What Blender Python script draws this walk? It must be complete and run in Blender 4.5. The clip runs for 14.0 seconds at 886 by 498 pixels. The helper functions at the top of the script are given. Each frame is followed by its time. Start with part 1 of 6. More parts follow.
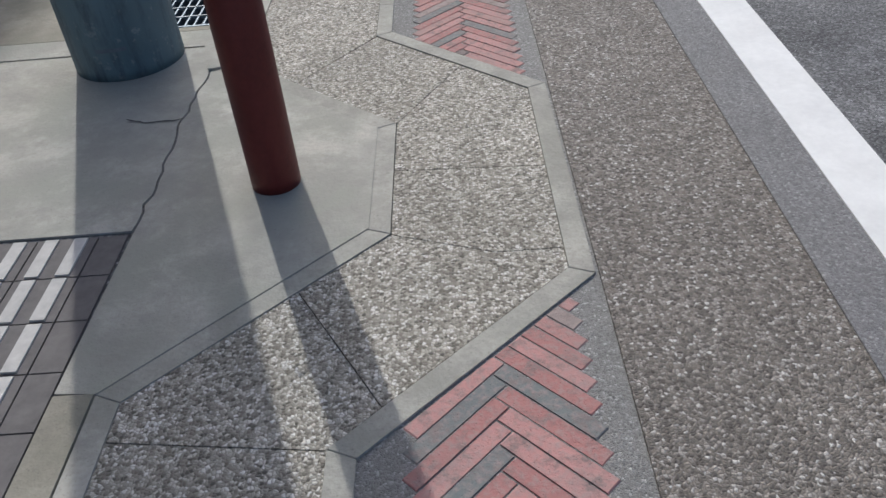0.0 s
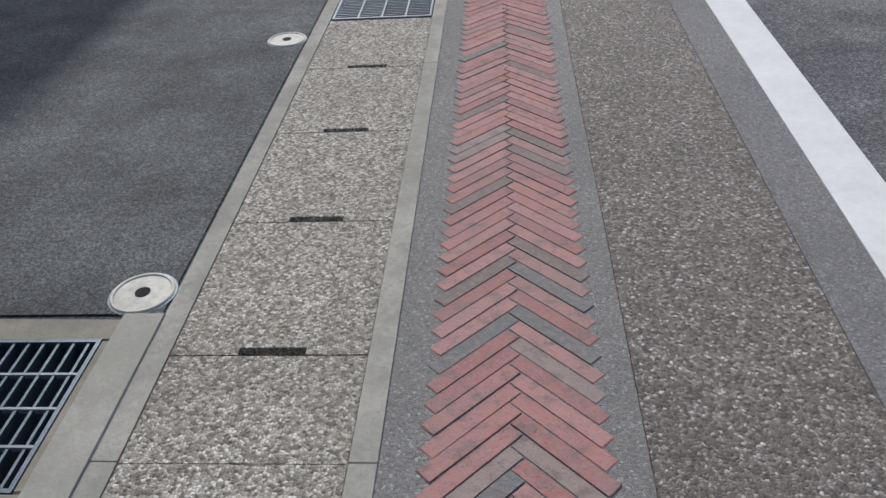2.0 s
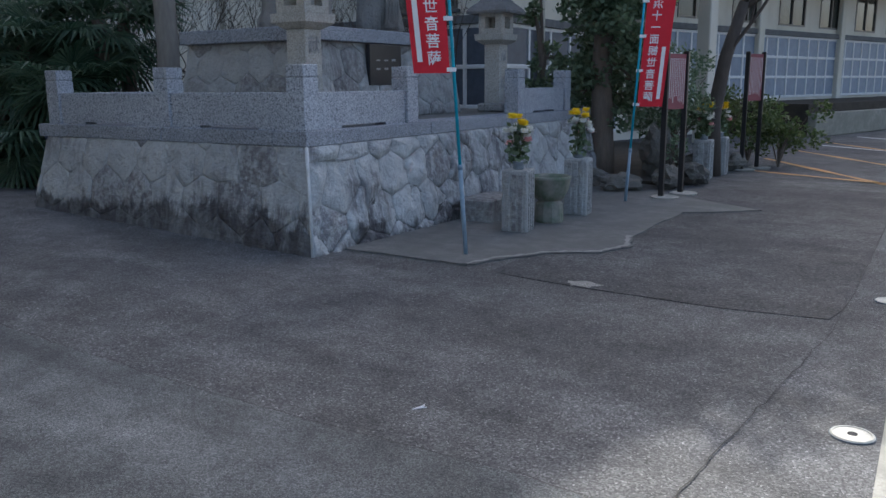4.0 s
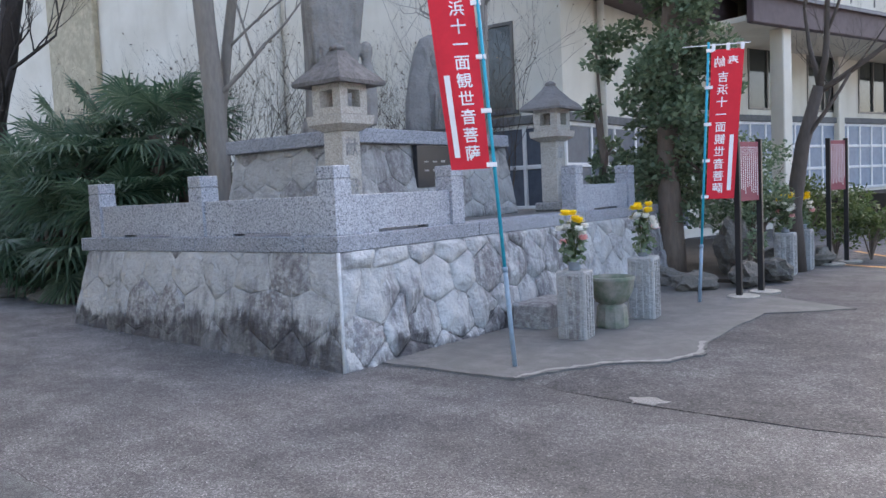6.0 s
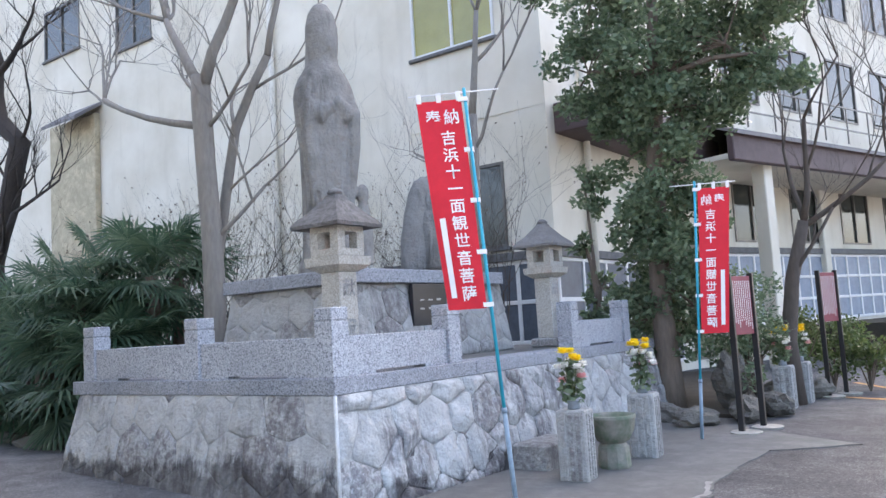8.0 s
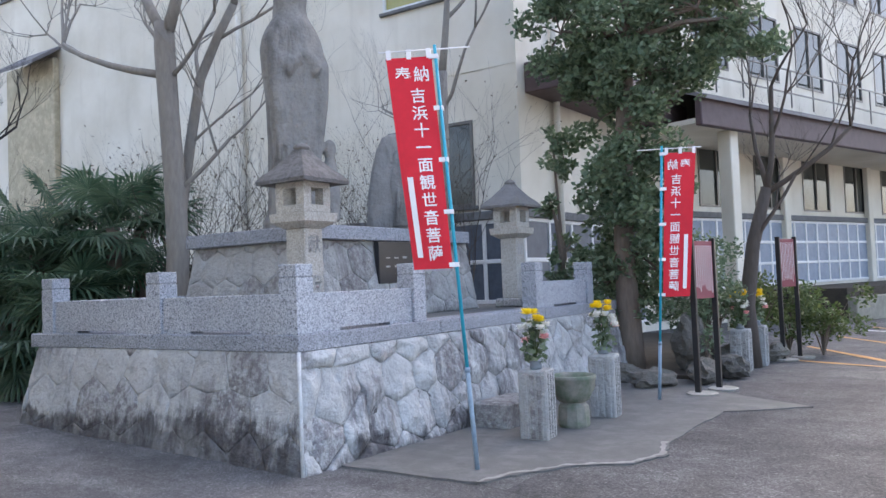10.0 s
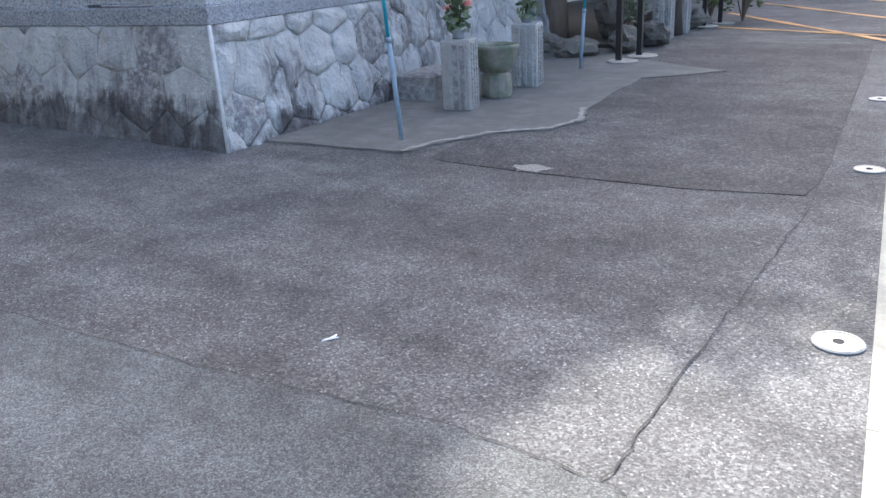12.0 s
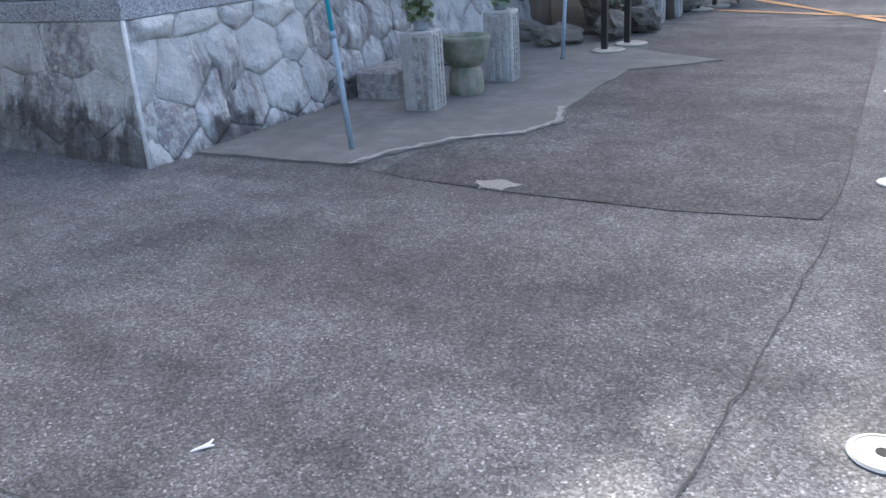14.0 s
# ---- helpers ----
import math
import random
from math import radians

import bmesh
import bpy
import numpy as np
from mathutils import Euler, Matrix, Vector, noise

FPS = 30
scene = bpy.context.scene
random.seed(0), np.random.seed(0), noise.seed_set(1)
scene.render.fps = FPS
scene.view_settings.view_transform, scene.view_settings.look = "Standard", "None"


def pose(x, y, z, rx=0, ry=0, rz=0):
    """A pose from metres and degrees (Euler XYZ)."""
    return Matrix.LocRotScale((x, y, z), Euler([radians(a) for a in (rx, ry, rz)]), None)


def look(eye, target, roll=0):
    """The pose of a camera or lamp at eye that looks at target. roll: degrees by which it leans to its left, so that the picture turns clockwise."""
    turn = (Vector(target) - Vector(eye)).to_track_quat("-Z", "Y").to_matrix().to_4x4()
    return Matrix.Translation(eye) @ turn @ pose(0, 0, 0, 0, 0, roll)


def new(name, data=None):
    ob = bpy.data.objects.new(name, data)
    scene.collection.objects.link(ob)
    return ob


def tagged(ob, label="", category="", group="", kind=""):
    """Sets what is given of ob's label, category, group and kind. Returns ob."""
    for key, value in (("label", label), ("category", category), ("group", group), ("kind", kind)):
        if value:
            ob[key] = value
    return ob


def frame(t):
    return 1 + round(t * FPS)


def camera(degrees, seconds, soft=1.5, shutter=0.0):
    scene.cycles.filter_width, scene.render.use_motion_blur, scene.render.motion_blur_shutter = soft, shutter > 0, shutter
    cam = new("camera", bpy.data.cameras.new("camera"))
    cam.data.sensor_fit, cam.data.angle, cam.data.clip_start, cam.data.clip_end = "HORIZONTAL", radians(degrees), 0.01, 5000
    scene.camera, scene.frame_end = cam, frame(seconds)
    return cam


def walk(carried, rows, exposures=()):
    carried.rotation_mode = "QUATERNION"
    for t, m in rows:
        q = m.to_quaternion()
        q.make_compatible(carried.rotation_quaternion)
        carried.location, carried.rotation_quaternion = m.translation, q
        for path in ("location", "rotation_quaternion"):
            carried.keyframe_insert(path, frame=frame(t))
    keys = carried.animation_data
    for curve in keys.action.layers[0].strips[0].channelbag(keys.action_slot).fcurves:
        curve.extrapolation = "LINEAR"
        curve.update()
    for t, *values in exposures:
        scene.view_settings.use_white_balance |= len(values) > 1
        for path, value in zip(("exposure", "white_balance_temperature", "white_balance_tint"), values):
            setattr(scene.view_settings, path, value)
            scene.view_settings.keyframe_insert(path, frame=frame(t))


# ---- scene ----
cam = camera(57.9, 14.0)
PATH = [
    (0, (0.34, 0.948, 1.091), (0.281, 2.522, -0.141), -5.4),
    (0.5, (0.359, 1.374, 1.085), (0.088, 2.982, -0.073), -1.6),
    (1, (0.41, 1.87, 1.09), (0.364, 3.478, -0.1), -6.7),
    (1.5, (0.414, 2.385, 1.123), (0.155, 3.964, -0.076), -3.8),
    (2, (0.367, 2.892, 1.116), (0.213, 4.516, -0.04), -4.0),
    (2.5, (0.281, 3.281, 1.168), (-0.318, 4.863, 0.101), -2.8),
    (3, (0.158, 3.675, 1.217), (-0.602, 5.331, 0.392), -3.1),
    (3.5, (-0.2, 4.215, 1.19), (-1.09, 5.92, 0.638), 0.2),
    (4, (-0.326, 4.702, 1.279), (-1.351, 6.371, 0.875), -0.5),
    (6.3, (-0.43, 5.308, 1.203), (-1.659, 6.881, 1.078), -3.1),
    (6.5, (-0.425, 5.299, 1.221), (-1.678, 6.852, 1.092), -3.2),
    (7, (-0.441, 5.282, 1.235), (-1.662, 6.863, 1.147), -2.7),
    (7.5, (-0.438, 5.281, 1.258), (-1.641, 6.873, 1.389), -3.5),
    (7.7, (-0.435, 5.273, 1.257), (-1.622, 6.874, 1.419), -3.5),
    (9.8, (-0.443, 5.285, 1.274), (-1.567, 6.937, 1.548), -2.2),
    (10, (-0.443, 5.285, 1.274), (-1.553, 6.947, 1.353), -2.3),
    (10.5, (-0.435, 5.288, 1.229), (-1.536, 6.914, 0.849), -3.1),
    (11, (-0.436, 5.279, 1.195), (-1.48, 6.879, 0.605), -3.1),
    (11.5, (-0.447, 5.304, 1.207), (-1.418, 6.868, 0.426), -3.2),
    (12, (-0.459, 5.306, 1.217), (-1.377, 6.938, 0.512), -3.2),
    (12.5, (-0.48, 5.301, 1.234), (-1.398, 6.97, 0.625), -4.0),
    (13, (-0.547, 5.33, 1.207), (-1.443, 6.985, 0.531), -5.6),
    (13.5, (-0.569, 5.609, 1.173), (-1.468, 7.254, 0.476), -6.3),
    (14, (-0.599, 6.044, 1.176), (-1.505, 7.666, 0.437), -4.1),
]
walk(cam, [(t, look(e, a, r)) for t, e, a, r in PATH],
     exposures=[(0, 0.13, 6100, 9), (1.5, 0.05, 6100, 10), (2.5, -0.15, 6000, 9), (3, 0.0, 6050, 8), (3.5, 0.45, 6100, 8), (4, 1.15, 6250, 8), (5.3, 2.1, 6650, 11), (6.5, 2.55, 6900, 13), (7, 2.6, 6950, 13), (7.7, 2.82, 7000, 13),
                (9.8, 2.6, 6950, 13), (10, 2.55, 6950, 13), (11, 2.2, 6400, 10), (14, 2.2, 6350, 10)])

# ---- light ----
SUN = Vector((-0.32 * math.cos(radians(40)), 0.947 * math.cos(radians(40)), math.sin(radians(40))))
world = bpy.data.worlds.new("sky")
scene.world = world
world.use_nodes = True
_wt = world.node_tree
_sky = _wt.nodes.new("ShaderNodeTexSky")
_sky.sky_type, _sky.sun_disc = "NISHITA", False
_sky.sun_elevation, _sky.sun_rotation = radians(40), math.atan2(-0.32, 0.947)
_sky.air_density, _sky.dust_density = 0.8, 4.0
_wt.links.new(_sky.outputs[0], _wt.nodes["Background"].inputs[0])
_wt.nodes["Background"].inputs[1].default_value = 0.15
_sl = bpy.data.lights.new("sun", "SUN")
_sl.energy, _sl.angle, _sl.color = 2.45, radians(0.6), (1.0, 0.95, 0.88)
sun = new("sun", _sl)
sun.matrix_world = look(SUN * 50, (0, 0, 0))

# ---- materials ----
def srgb(r, g, b):
    return tuple(((c / 12.92) if c <= 0.04045 else ((c + 0.055) / 1.055) ** 2.4) for c in (r, g, b))


class Mat:
    """A node material under construction, in world-size coordinates."""
    def __init__(self, name, rough=0.8, metal=0.0, spec=0.3):
        self.m = bpy.data.materials.new(name)
        self.m.use_nodes = True
        self.t = self.m.node_tree
        self.b = self.t.nodes["Principled BSDF"]
        self.b.inputs["Roughness"].default_value = rough
        self.b.inputs["Metallic"].default_value = metal
        self.b.inputs["Specular IOR Level"].default_value = spec
        self.pos = self.t.nodes.new("ShaderNodeNewGeometry").outputs["Position"]

    def n(self, kind, **inputs):
        node = self.t.nodes.new(kind)
        for k, v in inputs.items():
            k = k.replace("_", " ")
            if isinstance(v, bpy.types.NodeSocket):
                self.t.links.new(v, node.inputs[k])
            else:
                node.inputs[k].default_value = v
        return node

    def stretch(self, s):
        mp = self.n("ShaderNodeMapping", Vector=self.pos, Scale=s)
        return mp.outputs[0]

    def noise(self, scale, detail=4.0, vec=None, rough=0.6):
        return self.n("ShaderNodeTexNoise", Vector=vec or self.pos, Scale=scale, Detail=detail, Roughness=rough).outputs["Fac"]

    def voro(self, scale, vec=None, out="Color", feature="F1"):
        node = self.n("ShaderNodeTexVoronoi", Vector=vec or self.pos, Scale=scale)
        node.feature = feature
        return node.outputs[out]

    def ramp(self, fac, stops, const=False):
        r = self.n("ShaderNodeValToRGB", Fac=fac)
        cr = r.color_ramp
        if const:
            cr.interpolation = "CONSTANT"
        while len(cr.elements) < len(stops):
            cr.elements.new(0.5)
        for e, (p, c) in zip(cr.elements, stops):
            e.position = p
            e.color = (*c, 1) if isinstance(c, tuple) else (c, c, c, 1)
        return r.outputs["Color"]

    def mix(self, fac, a, b, mode="MIX"):
        node = self.t.nodes.new("ShaderNodeMix")
        node.data_type, node.blend_type = "RGBA", mode
        for sock, v in ((node.inputs[0], fac), (node.inputs[6], a), (node.inputs[7], b)):
            if isinstance(v, bpy.types.NodeSocket):
                self.t.links.new(v, sock)
            elif isinstance(v, tuple):
                sock.default_value = (*v, 1)
            else:
                sock.default_value = v
        return node.outputs[2]

    def math(self, op, a, b=0.0):
        node = self.t.nodes.new("ShaderNodeMath")
        node.operation = op
        for sock, v in zip(node.inputs, (a, b)):
            if isinstance(v, bpy.types.NodeSocket):
                self.t.links.new(v, sock)
            else:
                sock.default_value = v
        return node.outputs[0]

    def color(self, c):
        self.t.links.new(c, self.b.inputs["Base Color"])
        return self

    def rough(self, r):
        self.t.links.new(r, self.b.inputs["Roughness"])
        return self

    def bump(self, h, strength=0.4, dist=0.01):
        node = self.n("ShaderNodeBump", Height=h, Strength=strength, Distance=dist)
        self.t.links.new(node.outputs[0], self.b.inputs["Normal"])
        return self


def plain(name, base, rough=0.7, var=0.25, scale=6.0, metal=0.0, bump=0.15, fine=60.0, spec=0.3):
    """Colour with broad staining and fine grain."""
    m = Mat(name, rough, metal, spec)
    dark = tuple(c * (1 - var) for c in base)
    light = tuple(min(1, c * (1 + var * 0.6)) for c in base)
    broad = m.ramp(m.noise(scale), [(0.3, dark), (0.7, light)])
    g = m.noise(fine, 3)
    c = m.mix(0.35, broad, m.ramp(g, [(0.3, dark), (0.7, light)]))
    m.color(c).bump(g, bump, 0.004)
    return m.m


def aggregate(name, stops, scale, tone):
    """Washed pebble concrete."""
    m = Mat(name, 0.75)
    warp = m.n("ShaderNodeTexNoise", Vector=m.pos, Scale=scale * 0.8, Detail=2.0).outputs["Color"]
    vec = m.mix(0.006, m.pos, warp, "ADD")
    v = m.voro(scale, vec)
    sep = m.n("ShaderNodeSeparateColor", Color=v)
    c = m.ramp(sep.outputs[0], stops)
    edge = m.voro(scale, vec, out="Distance", feature="DISTANCE_TO_EDGE")
    c = m.mix(m.ramp(edge, [(0.02, 0.75), (0.16, 0.0)]), c, tone)
    c = m.mix(m.ramp(m.noise(2.3), [(0.35, 0.0), (0.7, 0.35)]), c, tuple(x * 0.55 for x in tone))
    m.color(c)
    h = m.math("ADD", m.ramp(edge, [(0.0, 0.0), (0.3, 1.0)]), sep.outputs[1])
    m.bump(h, 0.5, 0.005)
    m.rough(m.ramp(sep.outputs[2], [(0.0, 0.35), (1.0, 0.9)]))
    return m.m


def asphalt_mat(name, gain, scale=150, fleck=0.3, tint=(1.0, 1.0, 1.0)):
    """Rolled asphalt: dark binder, grey stones of mixed size, pale flecks, traffic stains."""
    m = Mat(name, 0.82)
    sep = m.n("ShaderNodeSeparateColor", Color=m.voro(scale))
    fine = m.ramp(sep.outputs[0], [(p, q * gain) for p, q in ((0.0, 0.045), (0.45, 0.075), (0.88, 0.12), (0.975, 0.16), (1.0, fleck))])
    big = m.n("ShaderNodeSeparateColor", Color=m.voro(scale * 0.42))
    fine = m.mix(m.ramp(big.outputs[0], [(0.95, 0.0), (0.985, 0.4)]), fine, tuple(0.17 * gain * k for k in tint))
    broad = m.ramp(m.noise(0.55, 6), [(0.3, (0.62, 0.63, 0.66)), (0.7, (1.28, 1.27, 1.25))])
    mid = m.ramp(m.noise(3.5, 6, None, 0.7), [(0.3, 0.62), (0.7, 1.28)])
    tracks = m.ramp(m.noise(1.3, 4, m.stretch((0.25, 1.6, 1))), [(0.35, 0.8), (0.65, 1.15)])
    c = m.mix(1.0, m.mix(1.0, fine, broad, "MULTIPLY"), mid, "MULTIPLY")
    c = m.mix(1.0, m.mix(1.0, c, tracks, "MULTIPLY"), tint, "MULTIPLY")
    m.color(c)
    m.bump(m.math("ADD", sep.outputs[1], m.math("ADD", m.noise(60, 2), big.outputs[1])), 0.7, 0.005)
    return m.m


def brick_mat(name, island):
    m = Mat(name, 0.8)
    if island:
        rnd = m.n("ShaderNodeNewGeometry").outputs["Random Per Island"]
    else:
        rnd = m.n("ShaderNodeObjectInfo").outputs["Random"]
    c = m.ramp(rnd, [(0.0, (0.43, 0.205, 0.185)), (0.25, (0.37, 0.17, 0.155)), (0.5, (0.45, 0.235, 0.215)), (0.7, (0.40, 0.225, 0.20)),
                     (0.83, (0.20, 0.165, 0.145)), (0.92, (0.165, 0.18, 0.175)), (0.97, (0.31, 0.25, 0.225))], True)
    g = m.noise(70, 5)
    c = m.mix(m.ramp(g, [(0.45, 0.0), (0.68, 0.75)]), c, (0.33, 0.255, 0.235))
    c = m.mix(m.ramp(m.noise(22, 5, None, 0.75), [(0.5, 0.0), (0.64, 0.8)]), c, (0.19, 0.15, 0.14))
    c = m.mix(m.ramp(m.noise(4, 4), [(0.45, 0.0), (0.7, 0.5)]), c, (0.25, 0.215, 0.20))
    pit = m.ramp(m.voro(120, out="Distance"), [(0.05, 0.0), (0.25, 1.0)])
    m.color(c).bump(m.math("ADD", g, m.math("MULTIPLY", pit, 0.4)), 0.55, 0.005)
    return m.m


def granite_mat(name, a, b, cdark):
    m = Mat(name, 0.65)
    v = m.n("ShaderNodeSeparateColor", Color=m.voro(130)).outputs[0]
    c = m.ramp(v, [(0.0, cdark), (0.18, a), (0.7, b), (1.0, tuple(min(1, x * 1.25) for x in b))])
    c = m.mix(m.ramp(m.noise(2.0, 5), [(0.4, 0.0), (0.75, 0.35)]), c, tuple(x * 0.5 for x in a))
    m.color(c).bump(m.noise(150, 2), 0.2, 0.002)
    return m.m


def stone_mat(name, a, b, stain, low, runs=0.0):
    """Rough field stone with mortar wash; splash stains climb raggedly to the height low, dark runs hang from above."""
    m = Mat(name, 0.9)
    rnd = m.n("ShaderNodeObjectInfo").outputs["Random"]
    c = m.mix(m.noise(5, 5), a, b)
    c = m.mix(m.math("MULTIPLY", rnd, 0.3), c, tuple(x * 0.7 for x in a))
    c = m.mix(m.ramp(m.noise(3.0, 7, None, 0.75), [(0.45, 0.0), (0.7, 0.5)]), c, tuple(x * 0.72 for x in a))
    c = m.mix(m.ramp(m.noise(60, 4), [(0.5, 0.0), (0.75, 0.4)]), c, tuple(x * 0.55 for x in a))
    dirty = m.math("MULTIPLY", m.ramp(rnd, [(0.68, 0.0), (0.78, 0.8)]), m.ramp(m.noise(17, 6, None, 0.75), [(0.42, 0.0), (0.58, 1.0)]))
    c = m.mix(dirty, c, tuple(x * 1.3 for x in stain))
    if runs:
        where = m.ramp(m.noise(1.9, 3, m.stretch((1, 1, 0.45))), [(0.66 - runs, 0.0), (0.80 - runs, 1.0)])
        thin = m.ramp(m.noise(13, 6, m.stretch((1, 1, 0.12)), 0.7), [(0.40, 0.0), (0.60, 0.85)])
        c = m.mix(m.math("MULTIPLY", where, thin), c, stain)
    if low:
        sep = m.n("ShaderNodeSeparateXYZ", Vector=m.pos)
        edge = m.math("ADD", m.math("MULTIPLY", m.noise(2.6, 3), 0.9), m.math("MULTIPLY", m.noise(15, 6, m.stretch((1, 1, 0.14)), 0.75), 0.55))
        h = m.math("ADD", m.math("SUBTRACT", sep.outputs[2], low), m.math("MULTIPLY", m.math("SUBTRACT", edge, 0.72), -0.75))
        patch = m.ramp(m.noise(9, 5, m.stretch((1, 1, 0.4))), [(0.3, 0.55), (0.6, 1.0)])
        c = m.mix(m.math("MULTIPLY", m.ramp(h, [(0.0, 0.92), (0.10, 0.0)]), patch), c, tuple(x * 0.45 for x in stain))
    g = m.noise(30, 6)
    m.color(c).bump(m.math("ADD", g, m.math("MULTIPLY", m.noise(8, 4), 2.0)), 0.75, 0.03)
    return m.m


def bark_mat(name, a, b):
    m = Mat(name, 0.9)
    g = m.noise(28, 5, m.stretch((1, 1, 0.25)))
    m.color(m.mix(g, a, b)).bump(g, 0.6, 0.01)
    return m.m


def leaf_mat(name, a, b, island=True):
    m = Mat(name, 0.45, spec=0.4)
    r = m.n("ShaderNodeNewGeometry").outputs["Random Per Island"]
    m.color(m.mix(r, a, b))
    back = m.n("ShaderNodeBsdfTranslucent", Color=m.mix(r, tuple(min(1, x * 1.3) for x in a), tuple(min(1, x * 1.3) for x in b)))
    both = m.n("ShaderNodeMixShader", Fac=0.4)
    m.t.links.new(m.b.outputs[0], both.inputs[1])
    m.t.links.new(back.outputs[0], both.inputs[2])
    m.t.links.new(both.outputs[0], m.t.nodes["Material Output"].inputs[0])
    return m.m


def concrete_mat(name, base, var=0.3):
    m = Mat(name, 0.85)
    broad = m.noise(2.2, 6)
    c = m.ramp(broad, [(0.3, tuple(x * (1 - var) for x in base)), (0.68, base)])
    fine = m.noise(90, 3)
    c = m.mix(m.ramp(fine, [(0.35, 0.35), (0.6, 0.0)]), c, tuple(x * 0.6 for x in base))
    c = m.mix(m.ramp(m.noise(5.5, 7, None, 0.75), [(0.40, 0.75), (0.56, 0.0)]), c, tuple(x * 0.55 for x in base))
    c = m.mix(m.ramp(m.noise(14, 4), [(0.6, 0.0), (0.75, 0.5)]), c, tuple(x * 0.5 for x in base))
    c = m.mix(m.ramp(m.noise(4.2, 7, None, 0.72), [(0.46, 0.0), (0.60, 0.55 * var / 0.3)]), c, tuple(x * 0.62 * k for x, k in zip(base, (0.97, 1.0, 0.97))))
    c = m.mix(m.ramp(m.noise(210, 2), [(0.62, 0.0), (0.72, 0.5)]), c, tuple(x * 0.35 for x in base))
    m.color(c).bump(m.math("ADD", fine, m.math("MULTIPLY", m.noise(9, 5), 1.5)), 0.4, 0.005)
    return m.m


def render_wall_mat():
    m = Mat("cream_render", 0.9)
    c = m.ramp(m.noise(0.6, 5), [(0.3, (0.56, 0.515, 0.42)), (0.7, (0.72, 0.68, 0.59))])
    streak = m.noise(2.2, 5, m.stretch((1, 1, 0.08)))
    c = m.mix(m.ramp(streak, [(0.55, 0.0), (0.75, 0.4)]), c, (0.46, 0.42, 0.34))
    m.color(c).bump(m.noise(45, 3), 0.25, 0.005)
    return m.m


ASPHALT = asphalt_mat("yard_asphalt", 1.4, 150, 0.26)
ASPHALT_NEW = asphalt_mat("smooth_patch_asphalt", 1.5, 230, 0.12, (0.96, 1.0, 1.0))
ASPHALT_OLD = asphalt_mat("coarse_old_asphalt", 0.98, 100, 0.22, (0.98, 0.98, 1.0))
ROAD = asphalt_mat("street_asphalt", 1.9, 190, 0.2)
GRAVEL_LIGHT = aggregate("washed_pebble_light", [(0.0, (0.10, 0.09, 0.075)), (0.25, (0.24, 0.215, 0.175)), (0.55, (0.43, 0.40, 0.335)), (0.8, (0.64, 0.60, 0.52)), (1.0, (0.85, 0.83, 0.78))], 145, (0.27, 0.25, 0.205))
GRAVEL_DARK = aggregate("washed_pebble_dark", [(0.0, (0.075, 0.065, 0.055)), (0.35, (0.155, 0.137, 0.118)), (0.7, (0.27, 0.24, 0.205)), (0.92, (0.42, 0.39, 0.35)), (1.0, (0.7, 0.68, 0.64))], 150, (0.165, 0.147, 0.128))
KERB = concrete_mat("kerb_concrete", (0.46, 0.445, 0.39), 0.25)
BED = aggregate("bed_mortar", [(0.0, (0.16, 0.155, 0.145)), (0.4, (0.24, 0.235, 0.22)), (0.85, (0.30, 0.29, 0.275)), (1.0, (0.5, 0.49, 0.47))], 210, (0.255, 0.25, 0.235))
SLAB = concrete_mat("slab_concrete", (0.52, 0.505, 0.445), 0.5)
SLAB_TAN = concrete_mat("tan_concrete", (0.37, 0.345, 0.28), 0.35)
PAD = concrete_mat("pad_concrete", (0.19, 0.19, 0.182), 0.4)
BANDGREY = aggregate("worn_asphalt_band", [(0.0, (0.15, 0.145, 0.145)), (0.5, (0.22, 0.215, 0.215)), (0.9, (0.29, 0.285, 0.285)), (1.0, (0.42, 0.41, 0.40))], 190, (0.22, 0.215, 0.215))
LINE_WHITE = plain("road_paint_white", (0.72, 0.72, 0.70), 0.6, 0.12, 8)
LINE_ORANGE = plain("road_paint_orange", (0.62, 0.33, 0.12), 0.6, 0.3, 8)
BRICK = brick_mat("paver_brick", False)
BRICK_FAR = brick_mat("paver_brick_joined", True)
RED_PAINT = plain("red_brown_paint", (0.13, 0.022, 0.018), 0.45, 0.3, 5)
def weathered_paint():
    m = Mat("weathered_blue_paint", 0.55)
    c = m.ramp(m.noise(3.5, 5, m.stretch((1, 1, 0.4))), [(0.3, (0.075, 0.12, 0.14)), (0.7, (0.13, 0.19, 0.21))])
    c = m.mix(m.ramp(m.noise(16, 6, m.stretch((1, 1, 0.2)), 0.75), [(0.5, 0.0), (0.66, 0.7)]), c, (0.05, 0.065, 0.075))
    c = m.mix(m.ramp(m.noise(35, 4), [(0.6, 0.0), (0.72, 0.6)]), c, (0.24, 0.27, 0.27))
    m.color(c).bump(m.noise(30, 4), 0.25, 0.003)
    return m.m


